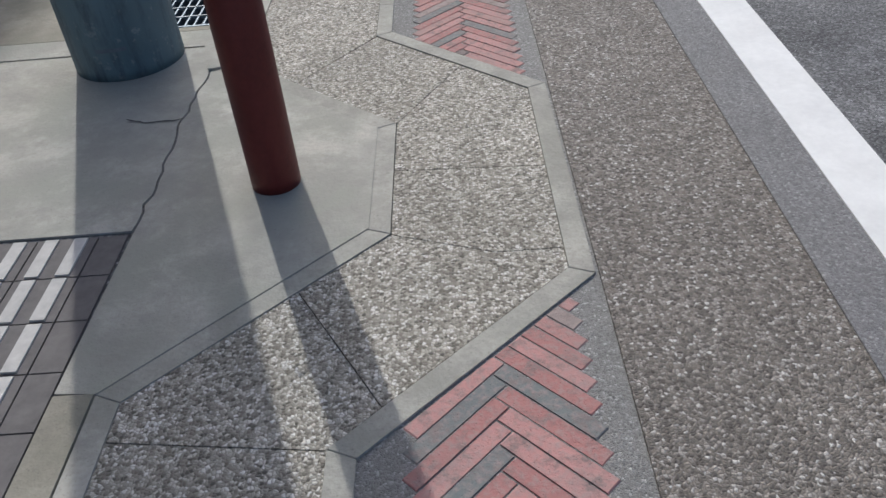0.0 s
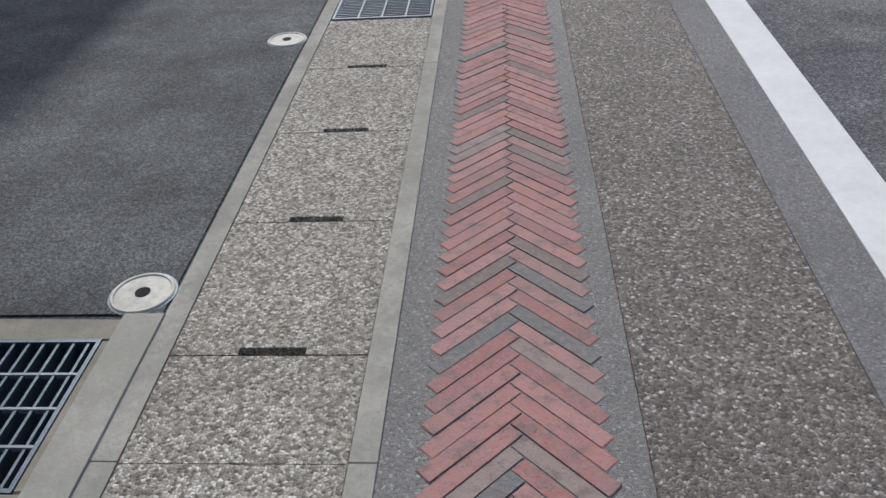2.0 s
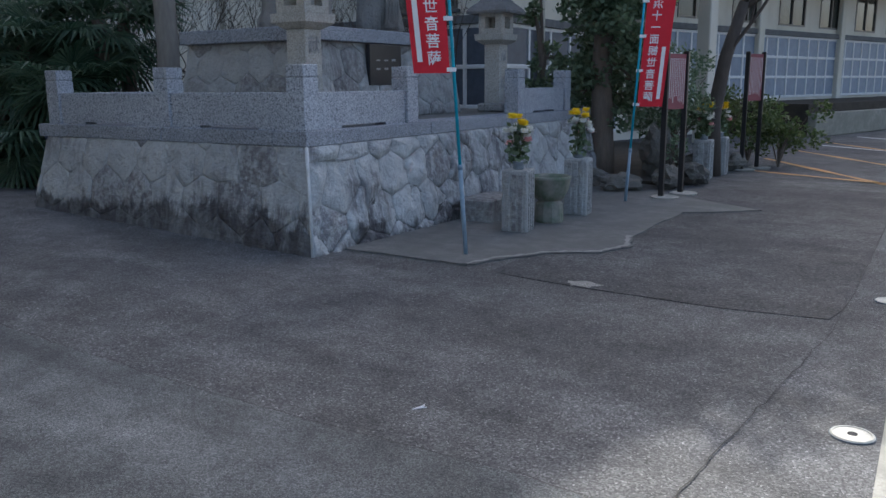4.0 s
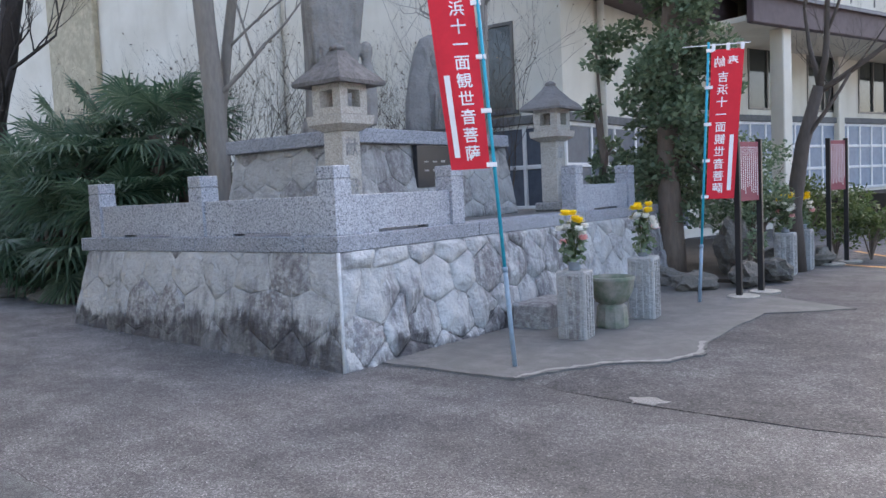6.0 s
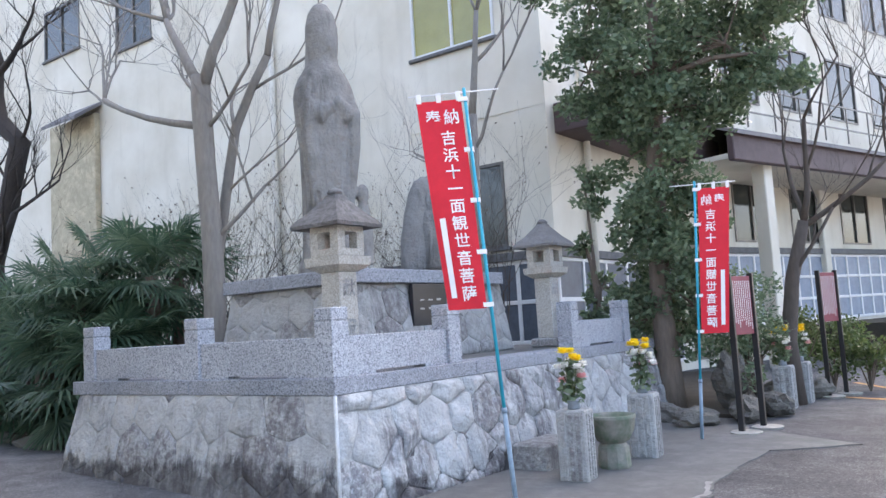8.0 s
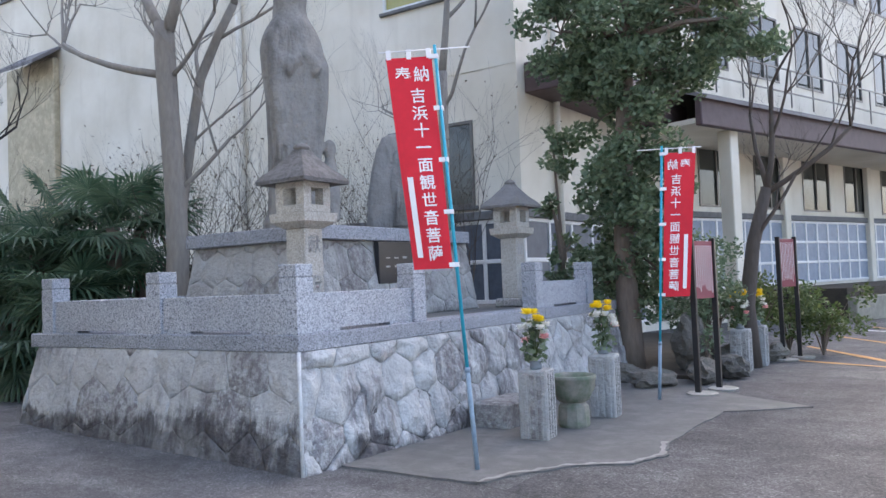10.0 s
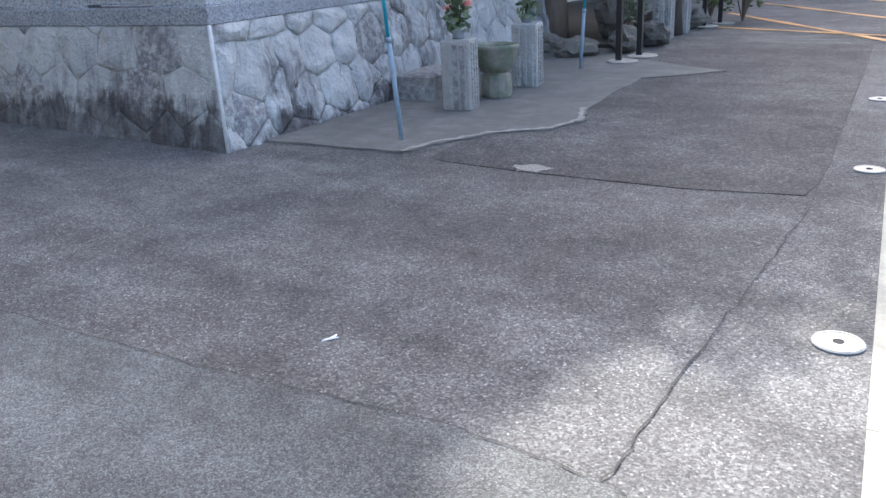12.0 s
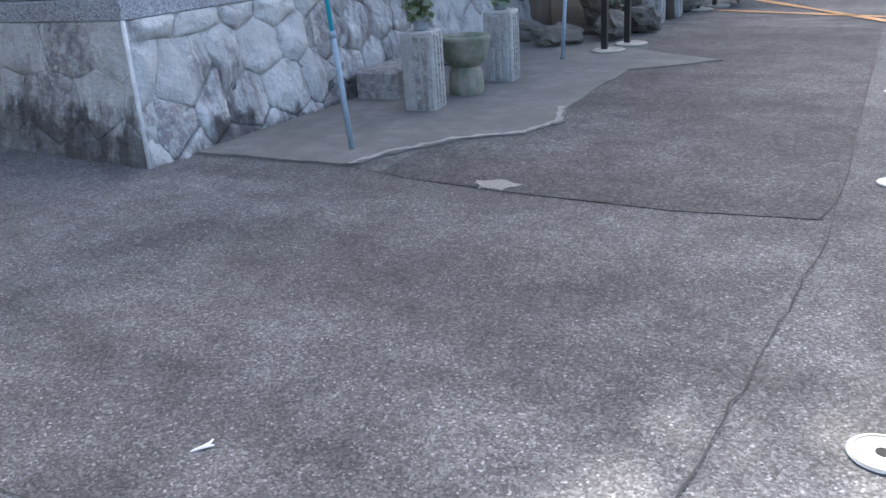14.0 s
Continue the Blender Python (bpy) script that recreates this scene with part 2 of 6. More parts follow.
BLUE_PAINT = weathered_paint()
STEEL = plain("galvanised_steel", (0.24, 0.27, 0.30), 0.5, 0.2, 20, 0.3)
STEEL_DARK = plain("dark_steel_bar", (0.12, 0.15, 0.18), 0.45, 0.25, 20, 0.6)
TIE_GREEN = plain("green_wire", (0.05, 0.09, 0.06), 0.5)
HOLE = plain("dark_pit", (0.02, 0.02, 0.022), 0.9)
TILE_DARK = plain("tactile_dark", (0.145, 0.135, 0.13), 0.8, 0.25, 25)
TILE_BAR = plain("tactile_bar_worn", (0.50, 0.485, 0.455), 0.8, 0.2, 25)
VALVE = plain("valve_lid_paint", (0.50, 0.49, 0.43), 0.5, 0.3, 45)
GRANITE = granite_mat("grey_granite", (0.25, 0.265, 0.29), (0.42, 0.44, 0.47), (0.08, 0.085, 0.10))
GRANITE_COPING = granite_mat("coping_granite", (0.19, 0.205, 0.23), (0.32, 0.335, 0.365), (0.07, 0.075, 0.09))
GRANITE_OLD = granite_mat("weathered_granite", (0.22, 0.215, 0.205), (0.36, 0.355, 0.34), (0.07, 0.07, 0.07))
LANTERN_STONE = granite_mat("lantern_stone", (0.36, 0.345, 0.305), (0.46, 0.44, 0.395), (0.26, 0.25, 0.225))
LANTERN_ROOF = stone_mat("lantern_roof_stone", (0.15, 0.145, 0.14), (0.27, 0.26, 0.25), (0.09, 0.085, 0.08), False)
STONE = stone_mat("field_stone", (0.40, 0.405, 0.40), (0.60, 0.61, 0.60), (0.13, 0.12, 0.125), 0.06, 0.20)
STONE_SOUTH = stone_mat("washed_field_stone", (0.38, 0.385, 0.38), (0.55, 0.56, 0.55), (0.115, 0.105, 0.11), 0.25, 0.19)
STONE_UP = stone_mat("upper_field_stone", (0.32, 0.32, 0.31), (0.50, 0.50, 0.48), (0.13, 0.12, 0.12), False, 0.14)
ARRIS = concrete_mat("pale_mortar", (0.66, 0.67, 0.67), 0.2)
STATUE = stone_mat("carved_stone", (0.19, 0.185, 0.175), (0.33, 0.32, 0.30), (0.09, 0.085, 0.08), False, 0.2)
ROCK = stone_mat("garden_rock", (0.11, 0.105, 0.09), (0.23, 0.215, 0.19), (0.07, 0.065, 0.06), False)
PLAQUE = plain("polished_dark_stone", (0.03, 0.03, 0.034), 0.25, 0.2)
FLAG_RED = plain("red_flag_cloth", (0.66, 0.028, 0.045), 0.8, 0.12, 12, fine=400)
FLAG_WHITE = plain("white_print", (0.82, 0.80, 0.80), 0.8, 0.06)
POLE_CYAN = plain("cyan_plastic_pole", (0.02, 0.34, 0.46), 0.4, 0.12)
POLE_GREY = plain("blue_grey_pole", (0.23, 0.31, 0.38), 0.5, 0.25, 20)
WALL = render_wall_mat()
BAY_PAINT = concrete_mat("yellowed_render", (0.60, 0.52, 0.37), 0.3)
TRIM_GREY = concrete_mat("grey_trim", (0.20, 0.20, 0.20))
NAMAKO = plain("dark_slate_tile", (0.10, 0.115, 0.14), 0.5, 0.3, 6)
# Slate tile for the far wing, with distance haze mixed into its colour.
NAMAKO_HAZED = plain("hazed_slate_tile", (0.24, 0.28, 0.34), 0.5, 0.25, 6)
JOINT_WHITE = plain("white_plaster_joint", (0.74, 0.73, 0.71), 0.8, 0.1)
BROWN = plain("brown_fascia", (0.10, 0.07, 0.072), 0.6, 0.25)
ROOF = plain("roof_sheet", (0.17, 0.16, 0.165), 0.55, 0.25)
FRAME = plain("window_frame_metal", (0.14, 0.13, 0.12), 0.4, 0.2, metal=0.5)
FRAME_WHITE = plain("white_window_frame", (0.66, 0.66, 0.64), 0.5, 0.1)
PIPE = plain("drain_pipe", (0.70, 0.67, 0.60), 0.5, 0.15)
GLASS = plain("dark_glass", (0.045, 0.05, 0.045), 0.06, 0.3, 1.2, spec=0.6, bump=0.0)
GLASS_YELLOW = plain("yellow_blind_glass", (0.34, 0.31, 0.10), 0.08, 0.3, 1.2, spec=0.6, bump=0.0)
SIGN_RED = plain("maroon_sign", (0.22, 0.05, 0.065), 0.55, 0.2)
SIGN_BLACK = plain("black_post", (0.018, 0.016, 0.016), 0.5, 0.2)
BARK_GREY = bark_mat("grey_bark", (0.15, 0.135, 0.12), (0.30, 0.28, 0.25))
BARK_DARK = bark_mat("dark_bark", (0.022, 0.019, 0.018), (0.07, 0.06, 0.055))
BARK_PINE = bark_mat("brown_bark", (0.09, 0.07, 0.055), (0.2, 0.16, 0.13))
LEAF = leaf_mat("evergreen_leaf", (0.075, 0.12, 0.065), (0.19, 0.245, 0.15))
RIM = concrete_mat("apron_rim", (0.38, 0.375, 0.355), 0.4)
LEAF_LIGHT = leaf_mat("light_leaf", (0.05, 0.085, 0.025), (0.13, 0.16, 0.06))
PALM = leaf_mat("palm_leaf", (0.04, 0.085, 0.05), (0.11, 0.165, 0.10))
FLOWER_Y = leaf_mat("yellow_petal", (0.80, 0.56, 0.02), (0.88, 0.68, 0.05))
FLOWER_W = leaf_mat("white_petal", (0.72, 0.72, 0.66), (0.85, 0.85, 0.82))
FLOWER_P = leaf_mat("pink_petal", (0.72, 0.32, 0.33), (0.82, 0.5, 0.48))
BLUEBIN = plain("blue_plastic", (0.05, 0.08, 0.14), 0.45, 0.2)
EARTH = plain("leafy_soil", (0.06, 0.05, 0.038), 0.95, 0.4, 4, bump=0.5)

# ---- builders ----
def finish(name, bm, material, smooth=False):
    me = bpy.data.meshes.new(name)
    bm.normal_update()
    bm.to_mesh(me)
    bm.free()
    if material:
        me.materials.append(material)
    if smooth:
        me.polygons.foreach_set("use_smooth", [True] * len(me.polygons))
    return me


def part(name, bm, material, parent=None, label="", smooth=False):
    ob = new(name, finish(name, bm, material, smooth))
    if parent:
        ob.parent = parent
    if label:
        ob["label"] = label
    return ob


def thing(name, label, category, group="", kind="", at=None):
    e = new(name)
    e.empty_display_size = 0.1
    if at:
        e.matrix_basis = at
    return tagged(e, label, category, group, kind)


def box(bm, x0, x1, y0, y1, z0, z1, bevel=0.0, m=None):
    vs = [Vector((x, y, z)) for z in (z0, z1) for y in (y0, y1) for x in (x0, x1)]
    if m:
        vs = [m @ v for v in vs]
    v = [bm.verts.new(p) for p in vs]
    fs = [bm.faces.new([v[i] for i in q]) for q in ((0, 2, 3, 1), (4, 5, 7, 6), (0, 1, 5, 4), (2, 6, 7, 3), (0, 4, 6, 2), (1, 3, 7, 5))]
    if bevel:
        es = list({e for f in fs for e in f.edges})
        bmesh.ops.bevel(bm, geom=es, offset=bevel, segments=1, affect="EDGES")
    return fs


def prism(bm, poly, z0, z1, chamfer=0.0):
    """A slab from a counter-clockwise outline; the top edge is chamfered inwards."""
    n = len(poly)
    lo = [bm.verts.new((x, y, z0)) for x, y in poly]
    if chamfer:
        mid = [bm.verts.new((x, y, z1 - chamfer)) for x, y in poly]
        cx, cy = sum(p[0] for p in poly) / n, sum(p[1] for p in poly) / n
        ins = []
        for x, y in poly:
            d = math.hypot(x - cx, y - cy) or 1
            ins.append((x - (x - cx) / d * chamfer * 1.3, y - (y - cy) / d * chamfer * 1.3))
        hi = [bm.verts.new((x, y, z1)) for x, y in ins]
        rings = [lo, mid, hi]
    else:
        rings = [lo, [bm.verts.new((x, y, z1)) for x, y in poly]]
    for a, b in zip(rings, rings[1:]):
        for i in range(n):
            j = (i + 1) % n
            bm.faces.new((a[i], a[j], b[j], b[i]))
    bm.faces.new(rings[-1])


def lathe(bm, profile, seg=20, m=None, sx=1.0, sy=1.0, square=False):
    """Turns (radius, z) about the z axis, closed at both ends."""
    rings = []
    for r, z in profile:
        ring = []
        for i in range(seg):
            a = 2 * math.pi * (i + 0.5) / seg
            p = Vector((r * math.cos(a) * sx, r * math.sin(a) * sy, z))
            ring.append(bm.verts.new(m @ p if m else p))
        rings.append(ring)
    for a, b in zip(rings, rings[1:]):
        for i in range(seg):
            j = (i + 1) % seg
            bm.faces.new((a[i], a[j], b[j], b[i]))
    bm.faces.new(list(reversed(rings[0])))
    bm.faces.new(rings[-1])


def tube(bm, pts, radii, seg=6):
    """A tapered tube through the points."""
    rings = []
    for k, p in enumerate(pts):
        p = Vector(p)
        d = (Vector(pts[min(k + 1, len(pts) - 1)]) - Vector(pts[max(k - 1, 0)])).normalized()
        u = d.cross(Vector((0.31, 0.87, 0.11))).normalized()
        w = d.cross(u)
        r = radii[k]
        rings.append([bm.verts.new(p + (u * math.cos(2 * math.pi * i / seg) + w * math.sin(2 * math.pi * i / seg)) * r) for i in range(seg)])
    for a, b in zip(rings, rings[1:]):
        for i in range(seg):
            j = (i + 1) % seg
            bm.faces.new((a[i], a[j], b[j], b[i]))
    if seg > 2:
        bm.faces.new(list(reversed(rings[0])))
        bm.faces.new(rings[-1])


def clip(poly, nx, ny, c):
    """The part of a polygon where nx*x + ny*y <= c."""
    out = []
    for i, p in enumerate(poly):
        q = poly[(i + 1) % len(poly)]
        a, b = nx * p[0] + ny * p[1] - c, nx * q[0] + ny * q[1] - c
        if a <= 0:
            out.append(p)
        if a * b < 0:
            s = a / (a - b)
            out.append((p[0] + (q[0] - p[0]) * s, p[1] + (q[1] - p[1]) * s))
    return out


def area(poly):
    return 0.5 * sum(p[0] * q[1] - q[0] * p[1] for p, q in zip(poly, poly[1:] + poly[:1]))


def ground_height(x, y):
    """The yard rises gently towards the back of the plinth."""
    rise = min(0.2, max(0.0, (-2.9 - x) * 0.036))
    return rise * min(1.0, max(0.15, (12.0 - y) / 2.5)) * min(1.0, max(0.0, (y - 4.5) / 3.0))

# ---- ground ----
def build_ground():
    xs = [-400, -60, -20, -12] + [-9 + 0.5 * i for i in range(15)] + [-0.92, -0.49, -0.385, 1.085, 3, 20, 400]
    xs = sorted(set(x for x in xs if not (-1.4 < x < -0.95)))
    ys = sorted(set([-300, -40, -5, 0, 2, 3.73, 4.14, 60, 120, 600] + [5 + 0.5 * i for i in range(30)] + [20, 24, 30, 40]))
    bm = bmesh.new()

    def depth(i, j):
        x, y = (xs[i] + xs[i + 1]) / 2, (ys[j] + ys[j + 1]) / 2
        if -0.385 < x < 1.085 and -40 < y < 60:
            return -0.13
        if -0.92 < x < -0.49 and 3.73 < y < 4.14:
            return -0.3
        return None
    cache = {}

    def vert(i, j, z):
        key = (i, j, z)
        if key not in cache:
            cache[key] = bm.verts.new((xs[i], ys[j], ground_height(xs[i], ys[j]) if z is None else z))
        return cache[key]
    nx, ny = len(xs) - 1, len(ys) - 1
    for i in range(nx):
        for j in range(ny):
            z = depth(i, j)
            bm.faces.new((vert(i, j, z), vert(i + 1, j, z), vert(i + 1, j + 1, z), vert(i, j + 1, z)))
            if i + 1 < nx and depth(i + 1, j) != z:
                w = depth(i + 1, j)
                bm.faces.new((vert(i + 1, j, z), vert(i + 1, j, w), vert(i + 1, j + 1, w), vert(i + 1, j + 1, z)))
            if j + 1 < ny and depth(i, j + 1) != z:
                w = depth(i, j + 1)
                bm.faces.new((vert(i, j + 1, z), vert(i + 1, j + 1, z), vert(i + 1, j + 1, w), vert(i, j + 1, w)))
    bmesh.ops.recalc_face_normals(bm, faces=bm.faces)
    tagged(part("ground", bm, ASPHALT), "grey worn asphalt yard and street", "ground", kind="structure")


build_ground()

def offset_line(pts, d):
    """The polyline moved d to its right, mitred."""
    out = []
    for i, p in enumerate(pts):
        ns = []
        for a, b in ((i - 1, i), (i, i + 1)):
            if a >= 0 and b < len(pts):
                dx, dy = pts[b][0] - pts[a][0], pts[b][1] - pts[a][1]
                ln = math.hypot(dx, dy)
                ns.append((dy / ln, -dx / ln))
        nx, ny = sum(n[0] for n in ns), sum(n[1] for n in ns)
        ln = math.hypot(nx, ny)
        nx, ny = nx / ln, ny / ln
        k = d / max(0.3, nx * ns[0][0] + ny * ns[0][1])
        out.append((p[0] + nx * k, p[1] + ny * k))
    return out


def build_kerb(name, line, half, label):
    root = thing(name, label, "kerb", kind="structure")
    dense = []
    for a, b in zip(line, line[1:]):
        n = max(1, round(math.hypot(b[0] - a[0], b[1] - a[1]) / 1.8)) if abs(a[0] - b[0]) < 0.02 else 1
        n = min(n, 14)
        dense += [(a[0] + (b[0] - a[0]) * k / n, a[1] + (b[1] - a[1]) * k / n) for k in range(n)]
    dense.append(line[-1])
    lf, rt = offset_line(dense, -half), offset_line(dense, half)
    for k in range(len(dense) - 1):
        dx, dy = dense[k + 1][0] - dense[k][0], dense[k + 1][1] - dense[k][1]
        ln = math.hypot(dx, dy)
        gx, gy = dx / ln * 0.0006, dy / ln * 0.0006
        bm = bmesh.new()
        quad = [(lf[k][0] + gx, lf[k][1] + gy), (rt[k][0] + gx, rt[k][1] + gy), (rt[k + 1][0] - gx, rt[k + 1][1] - gy), (lf[k + 1][0] - gx, lf[k + 1][1] - gy)]
        if area(quad) < 0:
            quad.reverse()
        prism(bm, quad, -0.13, 0.003, 0.0015)
        part("kerb_stone", bm, KERB, root)


INNER = [(-0.345, -6), (-0.345, 1.96), (0.143, 2.42), (0.143, 2.91), (-0.362, 3.38), (-0.362, 3.81), (-0.362, 5.6), (-0.362, 30)]
OUTER = [(0.105, -6), (0.105, 1.80), (0.578, 2.235), (0.578, 3.085), (0.112, 3.545), (0.112, 3.81), (0.112, 5.61), (0.112, 30)]
build_kerb("kerb_inner", INNER, 0.026, "narrow grey concrete kerb along the drive")
build_kerb("kerb_outer", OUTER, 0.026, "narrow grey concrete kerb beside the brick band")


def build_ditch_lids():
    root = thing("ditch_cover", "row of washed pebble concrete ditch lids with slots", "ditch cover", kind="structure")
    xl, xr = -0.334, 0.084
    y = 4.09
    rows = []
    while y < 29.5:
        rows.append((y, y + 0.5))
        y += 0.5
    for a, b in rows:
        if 6.05 < a + 0.25 < 6.62 or 11.0 < a + 0.25 < 11.6:
            continue
        bm = bmesh.new()
        s0, s1, w = -0.19, -0.047, 0.024
        prism(bm, [(xl, a + 0.002), (s0, a + 0.002), (s0, a + w), (s1, a + w), (s1, a + 0.002), (xr, a + 0.002), (xr, b - 0.002), (xl, b - 0.002)], -0.07, 0.0)
        part("lid", bm, GRAVEL_LIGHT, root)
    for poly in ([(xl, 3.81), (xr, 3.81), (xr, 4.088), (xl, 4.088)],
                 [(xl, 3.395), (-0.15, 3.22), (0.084, 3.535), (xr, 3.808), (xl, 3.808)],
                 [(-0.148, 3.218), (0.17, 2.922), (0.36, 3.26), (0.087, 3.53)],
                 [(0.171, 2.92), (0.171, 2.68), (0.551, 2.655), (0.551, 3.07), (0.362, 3.257)],
                 [(0.171, 2.677), (0.171, 2.41), (0.40, 2.32), (0.551, 2.32), (0.551, 2.652)],
                 [(0.171, 2.407), (-0.02, 2.23), (0.17, 1.90), (0.551, 2.25), (0.551, 2.317), (0.40, 2.317)],
                 [(-0.022, 2.228), (-0.318, 1.95), (-0.318, 1.86), (0.077, 1.812), (0.168, 1.898)],
                 [(-0.318, 1.857), (-0.318, 1.4), (0.078, 1.4), (0.078, 1.809)],
                 [(-0.318, 1.397), (-0.318, -6), (0.078, -6), (0.078, 1.397)]):
        if area(poly) < 0:
            poly = poly[::-1]
        bm = bmesh.new()
        prism(bm, poly, -0.07, 0.0)
        part("lid", bm, GRAVEL_LIGHT, root)


build_ditch_lids()


def build_grating(name, x0, x1, y0, y1, ztop, n_long, n_cross, along_x, label, deep=0.03):
    g = thing(name, label, "grating")
    t = 0.003
    for i in range(n_long):
        bm = bmesh.new()
        if along_x:
            c = y0 + (y1 - y0) * (i + 0.5) / n_long
            box(bm, x0, x1, c - t, c + t, ztop - deep, ztop - 0.002)
        else:
            c = x0 + (x1 - x0) * (i + 0.5) / n_long
            box(bm, c - t, c + t, y0, y1, ztop - deep, ztop - 0.002)
        part("bearing_bar", bm, STEEL_DARK, g)
    for i in range(n_cross):
        bm = bmesh.new()
        if along_x:
            c = x0 + (x1 - x0) * (i + 1) / (n_cross + 1)
            box(bm, c - 0.003, c + 0.003, y0, y1, ztop - 0.012, ztop)
        else:
            c = y0 + (y1 - y0) * (i + 1) / (n_cross + 1)
            box(bm, x0, x1, c - 0.003, c + 0.003, ztop - 0.012, ztop)
        part("cross_rod", bm, STEEL, g)
    bm = bmesh.new()
    w = 0.009
    for a in ((x0, x1, y0 - w, y0), (x0, x1, y1, y1 + w), (x0 - w, x0, y0 - w, y1 + w), (x1, x1 + w, y0 - w, y1 + w)):
        box(bm, *a, ztop - deep, ztop + 0.001)
    part("frame", bm, STEEL_DARK, g)


build_grating("drain_grating", -0.905, -0.505, 3.745, 4.125, 0.008, 12, 3, False, "galvanised steel drain grating in a concrete frame", 0.05)
for gy in (6.10, 11.1):
    build_grating("ditch_grating", -0.322, 0.072, gy + 0.012, gy + 0.505, 0.002, 24, 3, True, "galvanised steel grating over the roadside ditch")


def wobble(pts, n, amp, seed):
    rng = random.Random(seed)
    out = []
    for a, b in zip(pts, pts[1:]):
        for k in range(n):
            t = k / n
            out.append((a[0] + (b[0] - a[0]) * t + rng.uniform(-amp, amp), a[1] + (b[1] - a[1]) * t + rng.uniform(-amp, amp)))
    out.append(pts[-1])
    return out


def slab(name, poly, mat, z1, label, cat="pavement", z0=-0.005, chamfer=0.004):
    bm = bmesh.new()
    if area(poly) < 0:
        poly = poly[::-1]
    prism(bm, poly, z0, z1, chamfer)
    return tagged(part(name, bm, mat), label, cat, kind="structure")


slab("pavement_bed", [(0.112, -6), (0.112, 1.80), (0.58, 2.235), (0.58, 3.085), (0.112, 3.545), (0.112, 30), (0.612, 30), (0.612, -6)], BED, -0.002, "grey mortar bed under the brick band", z0=-0.13, chamfer=0)
slab("pavement_pebble", [(0.613, -6), (1.083, -6), (1.083, 60), (0.613, 60)], GRAVEL_DARK, 0.001, "brownish washed pebble concrete roadside strip", z0=-0.13, chamfer=0)
slab("road_edge", [(1.045, -40), (1.186, -40), (1.186, 60), (1.045, 60)], BANDGREY, 0.005, "worn grey strip beside the white line", chamfer=0)
slab("road", [(1.342, -60), (9, -60), (9, 90), (1.342, 90)], ROAD, 0.003, "pale worn street asphalt", "road", chamfer=0)
slab("road_line", [(1.188, -40), (1.34, -40), (1.34, 80), (1.188, 80)], LINE_WHITE, 0.006, "white painted road edge line", "road marking", chamfer=0)
SPLIT = wobble([(-0.450, 2.486), (-0.444, 2.75), (-0.459, 3.03), (-0.444, 3.342)], 7, 0.007, 5)
slab("pavement_pole_slab", [(-0.44, 3.345), (-0.385, 3.362), (0.1185, 2.8955), (0.1185, 2.4345), (-0.3705, 1.972), (-0.452, 1.979)] + [(x + 0.003, y) for x, y in SPLIT], SLAB, 0.005, "pale concrete slab with cracks round the red pole", chamfer=0.0)
slab("pavement_strip", [(-0.452, -6), (-0.374, -6), (-0.374, 1.976), (-0.452, 1.976)], SLAB_TAN, 0.006, "tan concrete edging strip")
slab("pavement_slab", [(-4, 2.485)] + [(x - 0.003, y) for x, y in SPLIT] + [(-0.50, 3.545), (-4, 3.56)], SLAB, 0.006, "pale concrete pavement slab", chamfer=0.0)
slab("pavement_back_slab", [(-4, 3.568), (-0.50, 3.553), (-0.452, 3.36), (-0.45, 3.66), (-0.47, 3.695), (-4, 3.695)], SLAB, 0.008, "light concrete slab by the drain")
slab("pavement_gutter", [(-0.452, 3.36), (-0.3875, 3.372), (-0.3875, 4.22), (-0.479, 4.22), (-0.479, 3.70)], SLAB, 0.0095, "light concrete gutter strip", chamfer=0.002)
for q in ([(-4, 3.70), (-0.922, 3.70), (-0.922, 4.17), (-1.02, 4.215), (-4, 4.215)], [(-0.92, 3.70), (-0.46, 3.70), (-0.46, 3.734), (-0.92, 3.734)],
          [(-0.92, 4.136), (-0.46, 4.136), (-0.46, 4.2), (-0.92, 4.21)], [(-0.494, 3.736), (-0.46, 3.736), (-0.46, 4.134), (-0.494, 4.134)]):
    slab("pavement_drain_surround", q, SLAB_TAN, 0.007, "tan concrete surround of the drain grating")


def build_tactile():
    root = thing("tactile_paving", "worn grey tactile guide tiles with pale raised bars", "tactile paving", kind="structure")
    p = 0.147
    tile, bar, edge = bmesh.new(), bmesh.new(), bmesh.new()
    box(tile, 0.002, p - 0.002, 0.002, p - 0.002, -0.004, 0.006)
    for c in (0.038, 0.108):
        box(bar, c - 0.016, c + 0.016, 0.006, p - 0.006, 0.004, 0.0105)
    tm, bmm = finish("tile", tile, TILE_DARK), finish("bar", bar, TILE_BAR)
    for i in range(8):
        for j in range(14):
            x, y = -0.525 - p * (i + 1), 2.475 - p * (j + 1)
            o = new("tile", tm)
            o.parent = root
            o.location = (x, y, 0)
            b = new("bar", bmm)
            b.parent = o
    for j in range(14):
        bm = bmesh.new()
        y = 2.475 - p * (j + 1)
        box(bm, -0.523, -0.456, y + 0.002, y + p - 0.002, -0.004, 0.006)
        part("border_tile", bm, TILE_DARK, root)


build_tactile()


